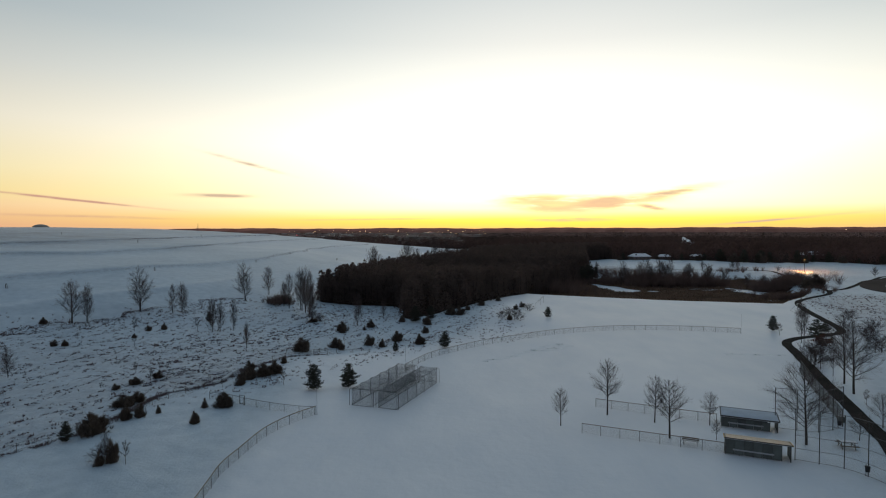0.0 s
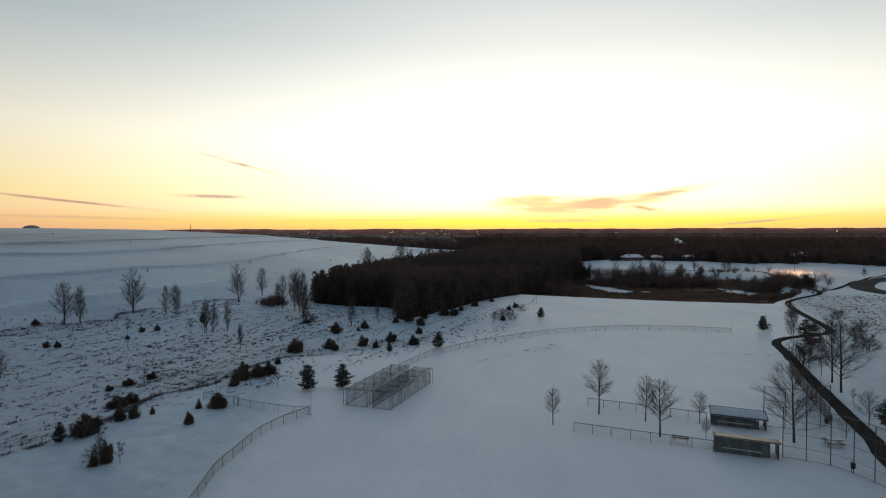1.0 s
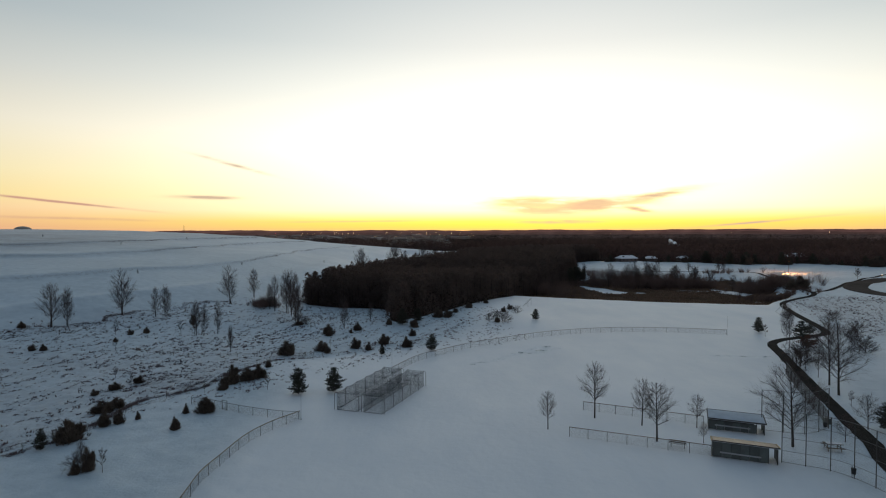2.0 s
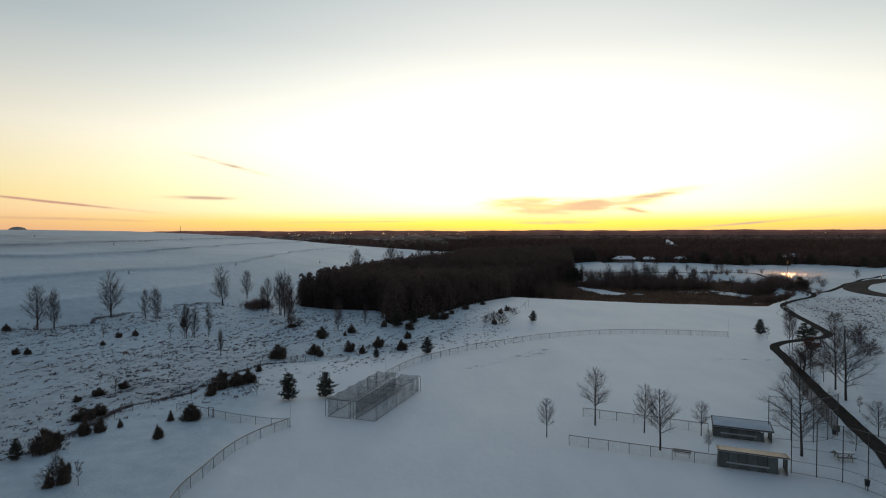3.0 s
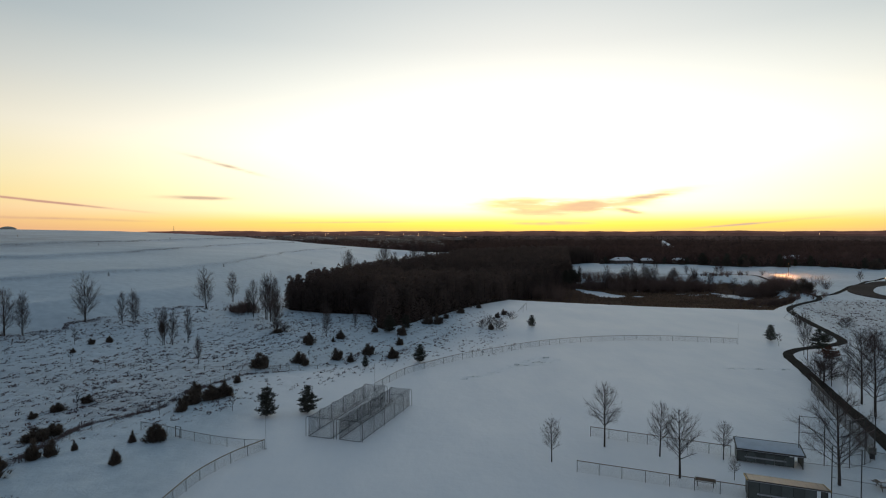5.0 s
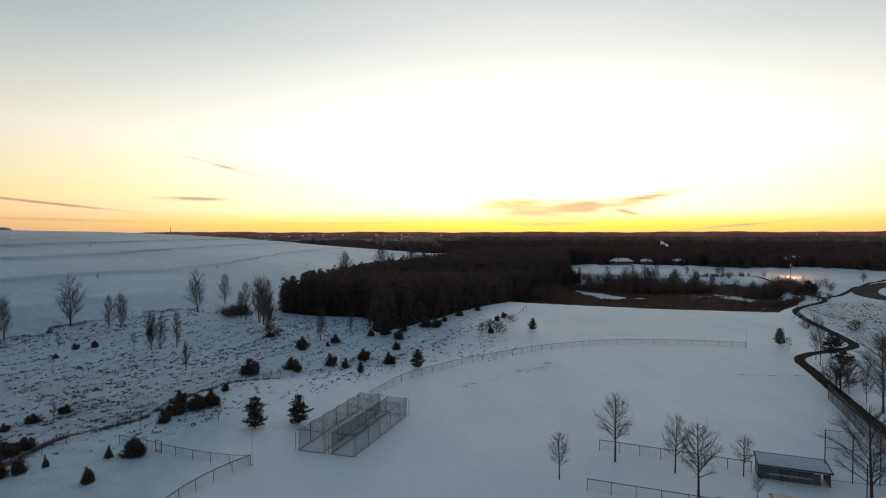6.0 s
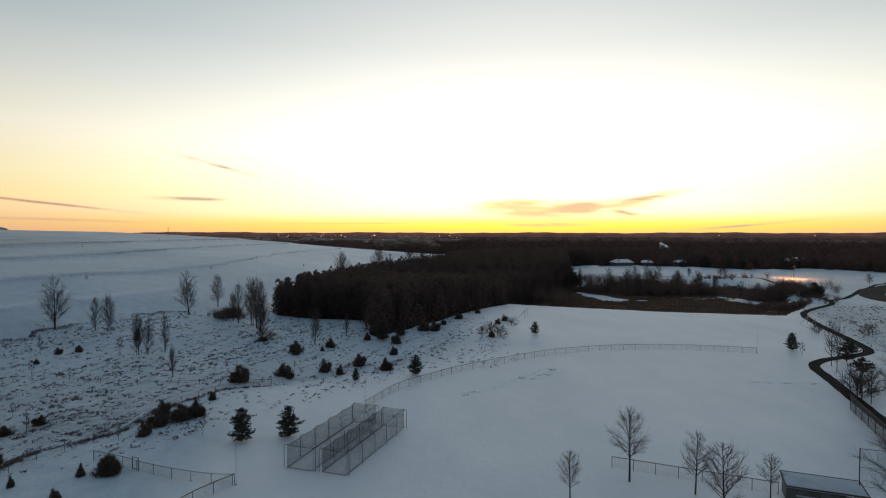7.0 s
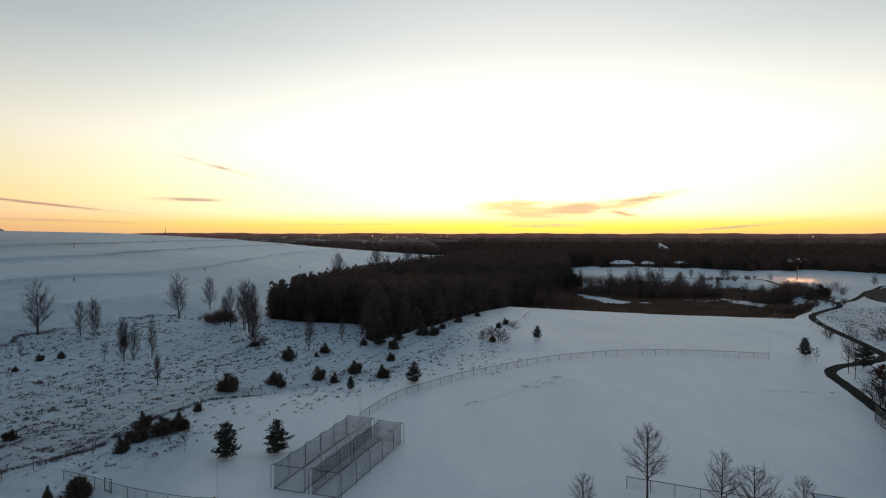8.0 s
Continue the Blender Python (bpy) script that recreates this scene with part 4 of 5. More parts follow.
def brush():
    """Low tangled brush along the foot of the hill."""
    rs = np.random.RandomState(27)
    spots = []
    for cx, cy, sx, sy, n in ((-86, 131.5, 4, 1.5, 22), (-77.5, 145, 3, 1.5, 18), (-70, 149, 3, 2, 14), (-60, 172.5, 2.5, 2, 14), (-66, 156, 5, 5, 22), (-37, 158, 6, 6, 40), (-31, 147, 3, 2, 16), (-53, 136, 3, 2, 12), (-94, 127, 6, 2, 14), (-20.5, 143, 1.5, 1.5, 8)):
        for _ in range(n):
            spots.append((rs.normal(cx, sx), rs.normal(cy, sy), rs.uniform(.3, 1.0)))
    s = np.array(spots)
    tri = twig_bushes(s[:, 0], s[:, 1], s[:, 2], rs, 40, .016)
    x, y = rs.normal(-49, 1.9, 70), rs.normal(173, 2.2, 70)
    tri = np.concatenate([tri, twig_bushes(x, y, rs.uniform(1.8, 4.2, 70), rs, 60, .034)])
    tagged(new("brush", triangles("brush", tri, M_SHRUB)), "low tangled brown brush at the foot of the hill", "brush", kind="stuff")


def rough_grass():
    """Tufts of dead grass that stick out of the snow."""
    rs = np.random.RandomState(21)
    n = 200000
    x, y = rs.uniform(-100, 30, n), rs.uniform(42, 185, n)
    x2, y2 = rs.uniform(88, 185, n // 3), rs.uniform(118, 205, n // 3)
    x, y = np.concatenate([x, x2]), np.concatenate([y, y2])
    u, v = x * .91 - y * .41, x * .41 + y * .91
    streak = np.sin(u * 1.9 + 1.6 * np.sin(v * .21) + np.sin(u * .5)) * .5 + np.sin(u * .7 + 1.1 * np.sin(v * .12)) * .4 + np.sin(x * .13 + 2 * np.sin(y * .07)) * .5
    keep = rs.uniform(0, 1, len(x)) < rough_cover(x, y) * np.clip(.15 + .22 * streak, .035, 1)
    pick = rs.permutation(np.flatnonzero(keep))[:17000]
    x, y = x[pick], y[pick]
    # the ditch along the old wire fence
    yl = rs.uniform(42, 112, 1500)
    x, y = np.concatenate([x, np.interp(yl, FENCE_Y, FENCE_X) - .8 + rs.normal(0, .3, 1500)]), np.concatenate([y, yl])
    k = 6
    big = rs.uniform(.35, 1.25, (len(x), 1)) ** 1.3
    along, across = rs.normal(0, .20, (len(x), k)) * big, rs.normal(0, .13, (len(x), k)) * big
    tall = np.repeat(big, k) * rs.uniform(.14, .30, len(x) * k)
    x, y = (x[:, None] + .41 * along + .91 * across).ravel(), (y[:, None] + .91 * along - .41 * across).ravel()
    p = np.stack([x, y, height(x, y)], 1)
    tri = clumps(p, tall, rs, 2, .6, .9, None, .22)
    tagged(new("dead_grass", triangles("dead_grass", tri, M_GRASS)), "tussocks of dead brown grass sticking out of snow", "grass", kind="stuff")


def terrace_grass():
    """Rank grass along the edges of the terraces on the hill, set densely to draw the shade of their banks too."""
    rs = np.random.RandomState(33)
    pts = []
    for up, run, n in ((43, 20, 13000), (87, 21, 22000), (128, 20, 25000)):
        y = rs.uniform(70, 535, n)
        wave = .8 * np.sin(y * .045) + .5 * np.sin(y * .13 + 1)
        x = np.interp(y, FOOT_Y, FOOT_X) - (up + wave * run / 12 + rs.normal(0, .55, n)) / .93
        keep = rs.uniform(0, 1, n) < .75 + .35 * np.sin(y * .05 + up)
        pts.append(np.stack([x, y, height(x, y)], 1)[keep])
    # rank grass and litter where the mown hill meets the meadow
    n = 5200
    y = rs.uniform(88, 177, n)
    edge = 3.0 - 1.2 * np.sin(y * .33) - .7 * np.sin(y * .9 + 1) - np.abs(rs.normal(0, .9, n))
    x = np.interp(y, FOOT_Y, FOOT_X) - edge / .93
    keep = rs.uniform(0, 1, n) < .55 + .5 * np.sin(y * .21) * np.sin(y * .067 + 1)
    pts.append(np.stack([x, y, height(x, y)], 1)[keep])
    p = np.concatenate(pts)
    tall = rs.uniform(.06, .14, len(p))
    tall[-len(pts[-1]):] *= 2.0
    tagged(new("terrace_grass", triangles("terrace_grass", clumps(p, tall, rs, 2, .5, .8), M_GRASS)), "dead grass along the hill terraces, also darkening their banks as shade", "grass", kind="stuff")


def snow_clearing():
    """A steep white glade far off in the woods."""
    s = Soup()
    v, f = [], []
    for i in range(13):
        u = i / 12
        y = 800 + 90 * u
        x = 372 + (y - 840) * .30
        for k, side in enumerate((-1, -.4, .4, 1)):
            v.append((x + side * (5.5 - 4 * u) + 1.2 * math.sin(i * 1.7 + k), y, lay(x, y) + 5.5 + 7 * u - abs(side) * .8))
        if i:
            f += [(i * 4 - 4 + k, i * 4 - 3 + k, i * 4 + 1 + k, i * 4 + k) for k in range(3)]
    rim = [i * 4 for i in range(13)] + [i * 4 + 3 for i in range(12, -1, -1)]
    s.add(v, f)
    n = len(rim)
    s.add([v[i] for i in rim] + [(v[i][0], v[i][1], lay(v[i][0], v[i][1]) - 1) for i in rim], [(i, (i + 1) % n, (i + 1) % n + n, i + n) for i in range(n)])
    tagged(part("snowy_glade", s, M_SNOW), "steep white glade in the far woods", "glade", kind="structure")


def snow_tracks():
    """Low trodden ridges that wander over the field."""
    rs = np.random.RandomState(8)
    for pts in (((9, 104), (14, 108), (19, 113), (22, 117), (26, 119.5), (24, 115), (21, 113), (24, 113.5), (28, 118)), ((56, 108), (66, 106.5), (72, 107.5), (79, 110))):
        line = smooth_line(pts, .5)
        line = line + rs.normal(0, .30, line.shape)
        d = np.gradient(line, axis=0)
        d /= np.linalg.norm(d, axis=1)[:, None] + 1e-6
        nr = np.stack([-d[:, 1], d[:, 0]], 1)
        s = Soup()
        k = len(line)
        rows = []
        for off, lift in ((-1.0, -.04), (-.5, .014), (-.2, .006), (.2, .006), (.5, .014), (1.0, -.04)):
            q = line + nr * off * rs.uniform(.8, 1.2, (k, 1))
            rows.append(np.c_[q, height(q[:, 0], q[:, 1]) + lift * rs.uniform(.1, 1.2, k)])
        f = [(a * k + i, a * k + i + 1, (a + 1) * k + i + 1, (a + 1) * k + i) for a in range(5) for i in range(k - 1)]
        s.add(np.concatenate(rows), f)
        tagged(part("snow_track", s, M_TRAIL, smooth=True), "trodden trail in the snow of the field", "track", "snow tracks", "structure")


terrace_grass()
snow_clearing()
snow_tracks()
shrub = tree_kind("bare_shrub", bare_tree_meshes(91, 2.6, 1.15, .010, 7, .04, 1.0, 2, multi=5, fine_rad=.0075), "leafless grey-brown shrub in the snow", "shrub", "bare shrubs")
for k, (x, y, h) in enumerate(((20.8, 148, 3.2), (19.3, 153.5, 3.0), (17.2, 150, 2.4), (26.2, 163, 2.6), (-36.1, 59.1, 1.9), (66.5, 97.8, 4.2), (69, 101, 4.6), (98, 150, 3.0), (108, 146, 3.2), (152, 226, 3.4), (-33.5, 149, 3.0), (-31.2, 147, 2.4), (92, 118, 3.4), (86, 108, 4.0), (100, 128, 3.4))):
    plant(shrub, used, x, y, h / 2.6, k * 1.9, 1.25)
pine_wood()
far_woods()
wetland_growth()
brush()
rough_grass()


# ---- fences and ball-field things ----
def resample(pts, gap):
    line = smooth_line(pts, .3) if len(pts) > 2 else np.array([np.array(pts[0], float), np.array(pts[1], float)])
    seg = np.linalg.norm(np.diff(line, axis=0), axis=1)
    cum = np.concatenate([[0], np.cumsum(seg)])
    n = max(1, round(cum[-1] / gap))
    t = np.linspace(0, cum[-1], n + 1)
    return np.stack([np.interp(t, cum, line[:, k]) for k in (0, 1)], 1)


def wire_mesh(soup, a, b, za, zb, tall, cell, rad):
    """Diamond wires between two posts."""
    a, b = np.array(a, float), np.array(b, float)
    ln = np.linalg.norm(b - a)
    run = tall
    for sgn in (1, -1):
        for t0 in np.arange(-run, ln, cell):
            lo, hi = max(0, t0), min(ln, t0 + run)
            if hi - lo < .02:
                continue
            pts = []
            for t in (lo, hi):
                u = (t - t0) / run * tall
                z = u if sgn > 0 else tall - u
                q = a + (b - a) * t / ln
                pts.append((q[0], q[1], za + (zb - za) * t / ln + z))
            soup.tube(pts, rad, 3, caps=False)


def fence(name, pts, tall, gap, label, rails, rail_mat, post_mat=None, cell=.11, wire=.003, group="", rail_rad=.028, post_rad=.03, mid=()):
    """Posts, top rail and chain-link on the ground along a line."""
    line = resample(pts, gap)
    ob = thing(name, label, "fence", group)
    z = [lay(*q) for q in line]
    s = Soup()
    s.tube([(0, 0, -.3), (0, 0, tall)], post_rad, 8)
    me = s.mesh("post", post_mat or M_STEEL, True)
    s = Soup()
    s.tube([(0, 0, tall - .02), (0, 0, tall + .03), (0, 0, tall + .05)], [post_rad * 1.3, post_rad * 1.2, .004], 8)
    cap = s.mesh("cap", M_STEEL, True)
    for q, h in zip(line, z):
        p = part("post", me, None, ob)
        p.location = (q[0], q[1], h)
        part("cap", cap, None, p)
    for hgt in rails:
        s = Soup()
        dense = resample(pts, gap / 3)
        s.tube([(x, y, lay(x, y) + hgt) for x, y in dense], rail_rad if hgt == rails[0] else rail_rad * .7, 6)
        part("top_rail" if hgt == rails[0] else "rail", s, rail_mat if hgt == rails[0] else M_STEEL, ob)
    if cell:
        s = Soup()
        for i in range(len(line) - 1):
            wire_mesh(s, line[i], line[i + 1], z[i] + .04, z[i + 1] + .04, tall - .06, cell, wire)
        part("chain_link", s, M_WIRE, ob)
    return ob


def foul_pole(x, y, tall, label):
    ob = thing("foul_pole", label, "pole", "foul poles", pose(x, y, lay(x, y)))
    s = Soup()
    s.tube([(0, 0, -.3), (0, 0, tall * .6), (0, 0, tall)], [.016, .013, .010], 8)
    part("pole", s, M_STEEL, ob, smooth=True)
    s = Soup()
    s.tube([(0, 0, 0), (0, 0, .06)], [.10, .06], 8)
    part("foot", s, M_STEEL, ob)


LEFT = [(-21.0, 44), (-21.6, 51.9), (-21.9, 56), (-21.5, 60), (-20.7, 66.3), (-18.9, 71.2), (-16.4, 74.9)]
fence("outfield_fence", LEFT, 1.2, 2.3, "chain-link outfield fence with a yellow top cap", (1.2,), M_CAP, group="outfield fences", rail_rad=.045)
OUTER = [(-5.7, 98.2), (-1.4, 107.4), (3.7, 113.1), (9.4, 118.6), (15.3, 122.7), (26.2, 129.6), (35.8, 133.1), (45.4, 134.5), (54.4, 133.8), (62.6, 131.7), (70.1, 129.0)]
fence("outfield_fence", OUTER, 1.2, 2.6, "long curved chain-link outfield fence with a brown rail", (1.2,), M_RUST, group="outfield fences", rail_rad=.035, cell=.12)
fence("outfield_fence", [(-33.0, 80.6), (-29.3, 78.9), (-26.4, 77.4), (-22.5, 76.1), (-18.5, 75.2), (-16.6, 75.0)], 1.1, 2.3, "low grey chain-link fence with a gate", (1.1,), M_STEEL, group="outfield fences")
foul_pole(-16.3, 75.1, 4.2, "thin grey foul pole beside the fence end")
foul_pole(-5.7, 98.4, 4.4, "thin grey foul pole behind the batting cage")
foul_pole(70.3, 129.0, 4.4, "thin pale foul pole at the fence end")
fence("dugout_fence", [(17.5, 66.8), (31.4, 60.2)], 1.2, 2.2, "chain-link fence running up to the dugout", (1.2,), M_RUST, M_DARKSTEEL, group="dugout fences", rail_rad=.035)
fence("dugout_fence", [(21.9, 76.6), (35.2, 69.6)], 1.2, 2.2, "chain-link fence running up to the dugout", (1.2,), M_RUST, M_DARKSTEEL, group="dugout fences", rail_rad=.035)
g = thing("gate_frame", "small dark steel gate frame in the low fence", "gate", at=pose(-27.4, 78.0, lay(-27.4, 78.0), 0, 0, -27))
for x in (-.45, .45):
    s = Soup()
    s.tube([(x, 0, -.2), (x, 0, 1.35)], .045, 8)
    part("post", s, M_DARKSTEEL, g)
for z in (.15, 1.3):
    s = Soup()
    s.tube([(-.45, 0, z), (.45, 0, z)], .03, 6)
    part("bar", s, M_DARKSTEEL, g)

# wire fence along the rough grass
fence("wire_fence", [(-52, 44), (-47.5, 59), (-44.8, 63.5), (-41.2, 70), (-39.9, 78), (-37.6, 84), (-34.2, 88.7), (-32.6, 98), (-28.6, 106), (-22, 111.5)], 1.15, 3.0,
      "old wire fence along the rough grass", (1.1, .75, .4), M_DARKSTEEL, M_WOOD, cell=.16, wire=.003, rail_rad=.012, post_rad=.03)
fence("wire_fence", [(-62, 118), (-52, 113.5), (-40, 111.5), (-28, 112.2), (-14, 113.5)], .7, 3.2, "low brown wire fence in the rough grass", (.65, .4), M_RUST, M_WOOD, cell=0, rail_rad=.014, post_rad=.04)

# tall backstops
B1 = [(37.9, 58.2), (39.5, 57.2), (41.2, 56.1), (42.3, 54.4), (42.9, 52.3), (43.2, 49.8)]
fence("backstop", B1, 5.5, 2.0, "tall grey chain-link backstop beside the dugout", (5.5, 4.1, 2.7, 1.3, .1), M_STEEL, M_DARKSTEEL, group="backstops", cell=.16, post_rad=.045)
B2 = [(41.4, 67.6), (43.3, 66.8), (45.5, 66.0), (47.7, 66.6), (49.9, 67.8)]
fence("backstop", B2, 5.0, 2.1, "tall grey chain-link backstop beside the far dugout", (5.0, 3.3, 1.6, .1), M_STEEL, M_DARKSTEEL, group="backstops", cell=.16, post_rad=.045)
fence("side_fence", [(43.2, 49.8), (45.5, 46), (48.0, 42), (50, 38)], 1.5, 2.2, "chain-link side fence of the ball field", (1.5, .1), M_STEEL, M_DARKSTEEL, cell=.14)

# fence with a dark windscreen beside the footpath
ob = fence("windscreen_fence", [(50.0, 68.0), (52.4, 73.4), (55.0, 79.6), (58.0, 86.4), (61.2, 93.4)], 2.1, 2.6, "chain-link fence hung with dark windscreen mesh", (2.1, .1), M_STEEL, M_DARKSTEEL, cell=.12, wire=.005, post_rad=.04)
ln = resample([(50.0, 68.0), (52.4, 73.4), (55.0, 79.6), (58.0, 86.4), (61.2, 93.4)], 2.6)
s = Soup()
for i in range(len(ln) - 1):
    for k in range(14):
        h = .12 + k * .137
        s.tube([(*ln[i], lay(*ln[i]) + h), (*ln[i + 1], lay(*ln[i + 1]) + h)], .019, 3, caps=False)
part("windscreen", s, M_SCREEN, ob, "dark woven windscreen mesh")


def batting_cage(ax, ay, bx, by, wide, tall):
    """A netted tunnel on bent steel posts; a and b are the near corners of its two ends on one long side."""
    d = np.array([bx - ax, by - ay])
    ln = np.linalg.norm(d)
    ang = math.atan2(d[1], d[0])
    ob = thing("batting_cage", "netted batting cage on bent grey steel posts", "batting cage", "batting cages", pose(ax, ay, lay(ax, ay), 0, 0, math.degrees(ang)))
    n = 5
    sag = lambda x: tall - .09 * math.sin(math.pi * ((x / ln * n) % 1))
    bent = Soup()
    bent.tube([(0, 0, -.3), (0, 0, tall - .25), (0, .08, tall - .07), (0, .28, tall + .02), (0, .5, tall + .02)], .035, 7)
    pm = bent.mesh("post", M_STEEL, True)
    for i in range(n + 1):
        x = ln * i / n
        p = part("post", pm, None, ob)
        p.matrix_basis = pose(x, -.35, 0, 0, 0, 0)
        p = part("post", pm, None, ob)
        p.matrix_basis = pose(x, wide + .35, 0, 0, 0, 180)
    for y in (0.0, wide):
        s = Soup()
        s.tube([(x, y, sag(x)) for x in np.linspace(0, ln, 41)], .022, 5)
        part("cable", s, M_DARKSTEEL, ob)
        s = Soup()
        s.tube([(x, y, .03) for x in np.linspace(0, ln, 5)], .03, 5)
        part("net_hem", s, M_NET, ob)
    for x in (0.0, ln):
        for z in (.03, tall - .01):
            s = Soup()
            s.tube([(x, 0, z), (x, wide, z)], .022, 5)
            part("net_hem", s, M_NET, ob)
    cell, r = .06, .0036

    def net(name, corner, u, v, nu, nv, droop):
        s = Soup()
        corner, u, v = (np.array(q, float) for q in (corner, u, v))
        for i in range(nu + 1):
            pts = [droop(corner + u * i / nu + v * t) for t in np.linspace(0, 1, 5)]
            s.tube(pts, r, 3, caps=False)
        for j in range(nv + 1):
            pts = [droop(corner + v * j / nv + u * t) for t in np.linspace(0, 1, 31 if np.linalg.norm(u) > 6 else 3)]
            s.tube(pts, r, 3, caps=False)
        part(name, s, M_NET, ob)

    def hang(p):
        top = sag(p[0])
        return np.array([p[0], p[1] + .05 * math.sin(p[0] * 2.1) * math.sin(p[2] * 1.2), p[2] * top / tall])

    def roof(p):
        return np.array([p[0], p[1], sag(p[0]) - .12 * math.sin(math.pi * p[1] / wide)])

    def flat(p):
        return np.array([p[0] + .06 * math.sin(p[1] * 2 + p[2]), p[1], p[2] - (.12 * math.sin(math.pi * p[1] / wide) if p[2] > tall * .5 else 0)])

    nu, nz, nw = round(ln / cell), round(tall / cell), round(wide / cell)
    net("side_net", (0, 0, 0), (ln, 0, 0), (0, 0, tall), nu, nz, hang)
    net("side_net", (0, wide, 0), (ln, 0, 0), (0, 0, tall), nu, nz, hang)
    net("roof_net", (0, 0, tall), (ln, 0, 0), (0, wide, 0), round(nu * .7), round(nw * .7), roof)
    net("end_net", (0, 0, 0), (0, wide, 0), (0, 0, tall), nw, nz, flat)
    net("end_net", (ln, 0, 0), (0, wide, 0), (0, 0, tall), nw, nz, flat)
    return ob


batting_cage(-9.3, 77.8, -3.7, 92.3, 3.1, 2.4)
batting_cage(-5.7, 76.5, -0.1, 90.3, 2.8, 2.4)


def dugout(ax, ay, ang, ln, deep, zf, zb, cover, label, fascia, fill):
    """A low shelter: panelled long side, ends, bench inside, and a pitched flat roof. x runs along the long side."""
    ob = thing("dugout", label, "dugout", "dugouts", pose(ax, ay, lay(ax, ay), 0, 0, ang))
    wall_top = zf * fill
    panels = 6
    main = ln * .86
    for k in range(panels):
        w = main / panels
        s = Soup()
        s.box((w * (k + .5), 0, wall_top / 2 + .05), (w - .03, .05, wall_top - .1), bevel=.012)
        part("panel", s, M_PANEL if k % 2 else M_PANELDARK, ob)
    for k in range(5):
        x = main * k / 4
        s = Soup()
        s.box((x, .05, zf / 2), (.08, .08, zf), bevel=.012)
        part("post", s, M_DARKSTEEL, ob)
    for x, y, h in ((.02, deep, zb), (ln * .5, deep, zb), (ln - .04, deep, zb), (ln - .04, 0, zf)):
        s = Soup()
        s.box((x, y, h / 2), (.1, .1, h), bevel=.015)
        part("post", s, M_DARKSTEEL, ob)
    s = Soup()
    s.box((-.02, deep / 2, (min(zf, zb) - .05) / 2), (.06, deep - .12, min(zf, zb) - .05), bevel=.01)
    part("end_panel", s, M_PANELDARK, ob)
    s = Soup()
    s.box((ln, deep * .5, (min(zf, zb) - .05) / 2), (.06, deep * .9, min(zf, zb) - .05), bevel=.01)
    part("end_panel", s, M_PANELDARK, ob)
    s = Soup()
    s.box((main / 2, deep - .02, .5), (main, .05, 1.0), bevel=.012)
    part("front_rail_panel", s, M_PANELDARK, ob)
    s = Soup()
    s.box((main / 2, .55, .45), (main - .5, .32, .05), bevel=.015)
    part("bench_seat", s, M_ALU, ob, "pale aluminium bench plank")
    s = Soup()
    s.box((main / 2, -.06, .62), (main * .74, .05, .16), bevel=.015)
    part("handrail_plank", s, M_ALU, ob, "pale plank along the wall")
    for k in range(4):
        s = Soup()
        s.box((main * (k + .5) / 4, .55, .21), (.06, .28, .44), bevel=.01)
        part("bench_leg", s, M_DARKSTEEL, ob)

    def slab(y0, y1, x0, x1, drop, th, mat, name, lab="", soft=0.0):
        z = lambda y: zf + (zb - zf) * (y / deep) + drop
        s = Soup()
        if soft:
            nx, ny = 26, 10
            rs = np.random.RandomState(3)
            v, f = [], []
            for i in range(nx + 1):
                for j in range(ny + 1):
                    u, w = i / nx, j / ny
                    e = min(1, 8 * min(u, 1 - u, .35 * w, .35 * (1 - w)) + .12)
                    y = y0 + (y1 - y0) * w
                    v.append((x0 + (x1 - x0) * u, y, z(y) + th * e * rs.uniform(.85, 1.1)))
            for i in range(nx):
                for j in range(ny):
                    q = i * (ny + 1) + j
                    f.append((q, q + ny + 1, q + ny + 2, q + 1))
            s.add(v, f)
            rim = [i * (ny + 1) for i in range(nx + 1)] + [nx * (ny + 1) + j for j in range(1, ny + 1)] + [i * (ny + 1) + ny for i in range(nx - 1, -1, -1)] + [j for j in range(ny - 1, 0, -1)]
            low = [(v[i][0], v[i][1], z(v[i][1])) for i in rim]
            k = len(rim)
            s.add([v[i] for i in rim] + low, [(i, (i + 1) % k, (i + 1) % k + k, i + k) for i in range(k)])
        else:
            v = [(x, y, z(y) + h) for h in (-th, 0) for y in (y0, y1) for x in (x0, x1)]
            s.add(v, [(0, 2, 3, 1), (4, 5, 7, 6), (0, 1, 5, 4), (2, 6, 7, 3), (0, 4, 6, 2), (1, 3, 7, 5)])
        return part(name, s, mat, ob, lab, smooth=bool(soft))

    slab(-.3, deep + .3, -.12, ln + .12, .1, .10, M_DARKSTEEL, "roof")
    if cover:
        slab(-.2, deep + .2, -.06, ln + .06, .104, cover, M_FROST, "roof_snow", "thin blue-grey crust of snow", .5)
    else:
        for k in range(12):
            w = ln / 12
            slab(-.28, deep + .28, k * w + .01, (k + 1) * w - .01, .118, .016, M_ROOFING, "roof_sheet", "bare tan metal sheet")
    slab(-.39, -.352, -.15, ln + .15, .02, .045, M_ALU, "drip_edge", "pale metal drip edge")
    for y0, y1 in ((-.35, -.3), (deep + .3, deep + .35)):
        slab(y0, y1, -.15, ln + .15, .12, .13, M_DARKSTEEL, "fascia")
    for x0, x1 in ((-.18, -.12), (ln + .12, ln + .18)):
        slab(-.35, deep + .35, x0, x1, .125, .14, fascia, "end_fascia", "worn yellow end trim" if fascia is M_TRIM else "")
    return ob


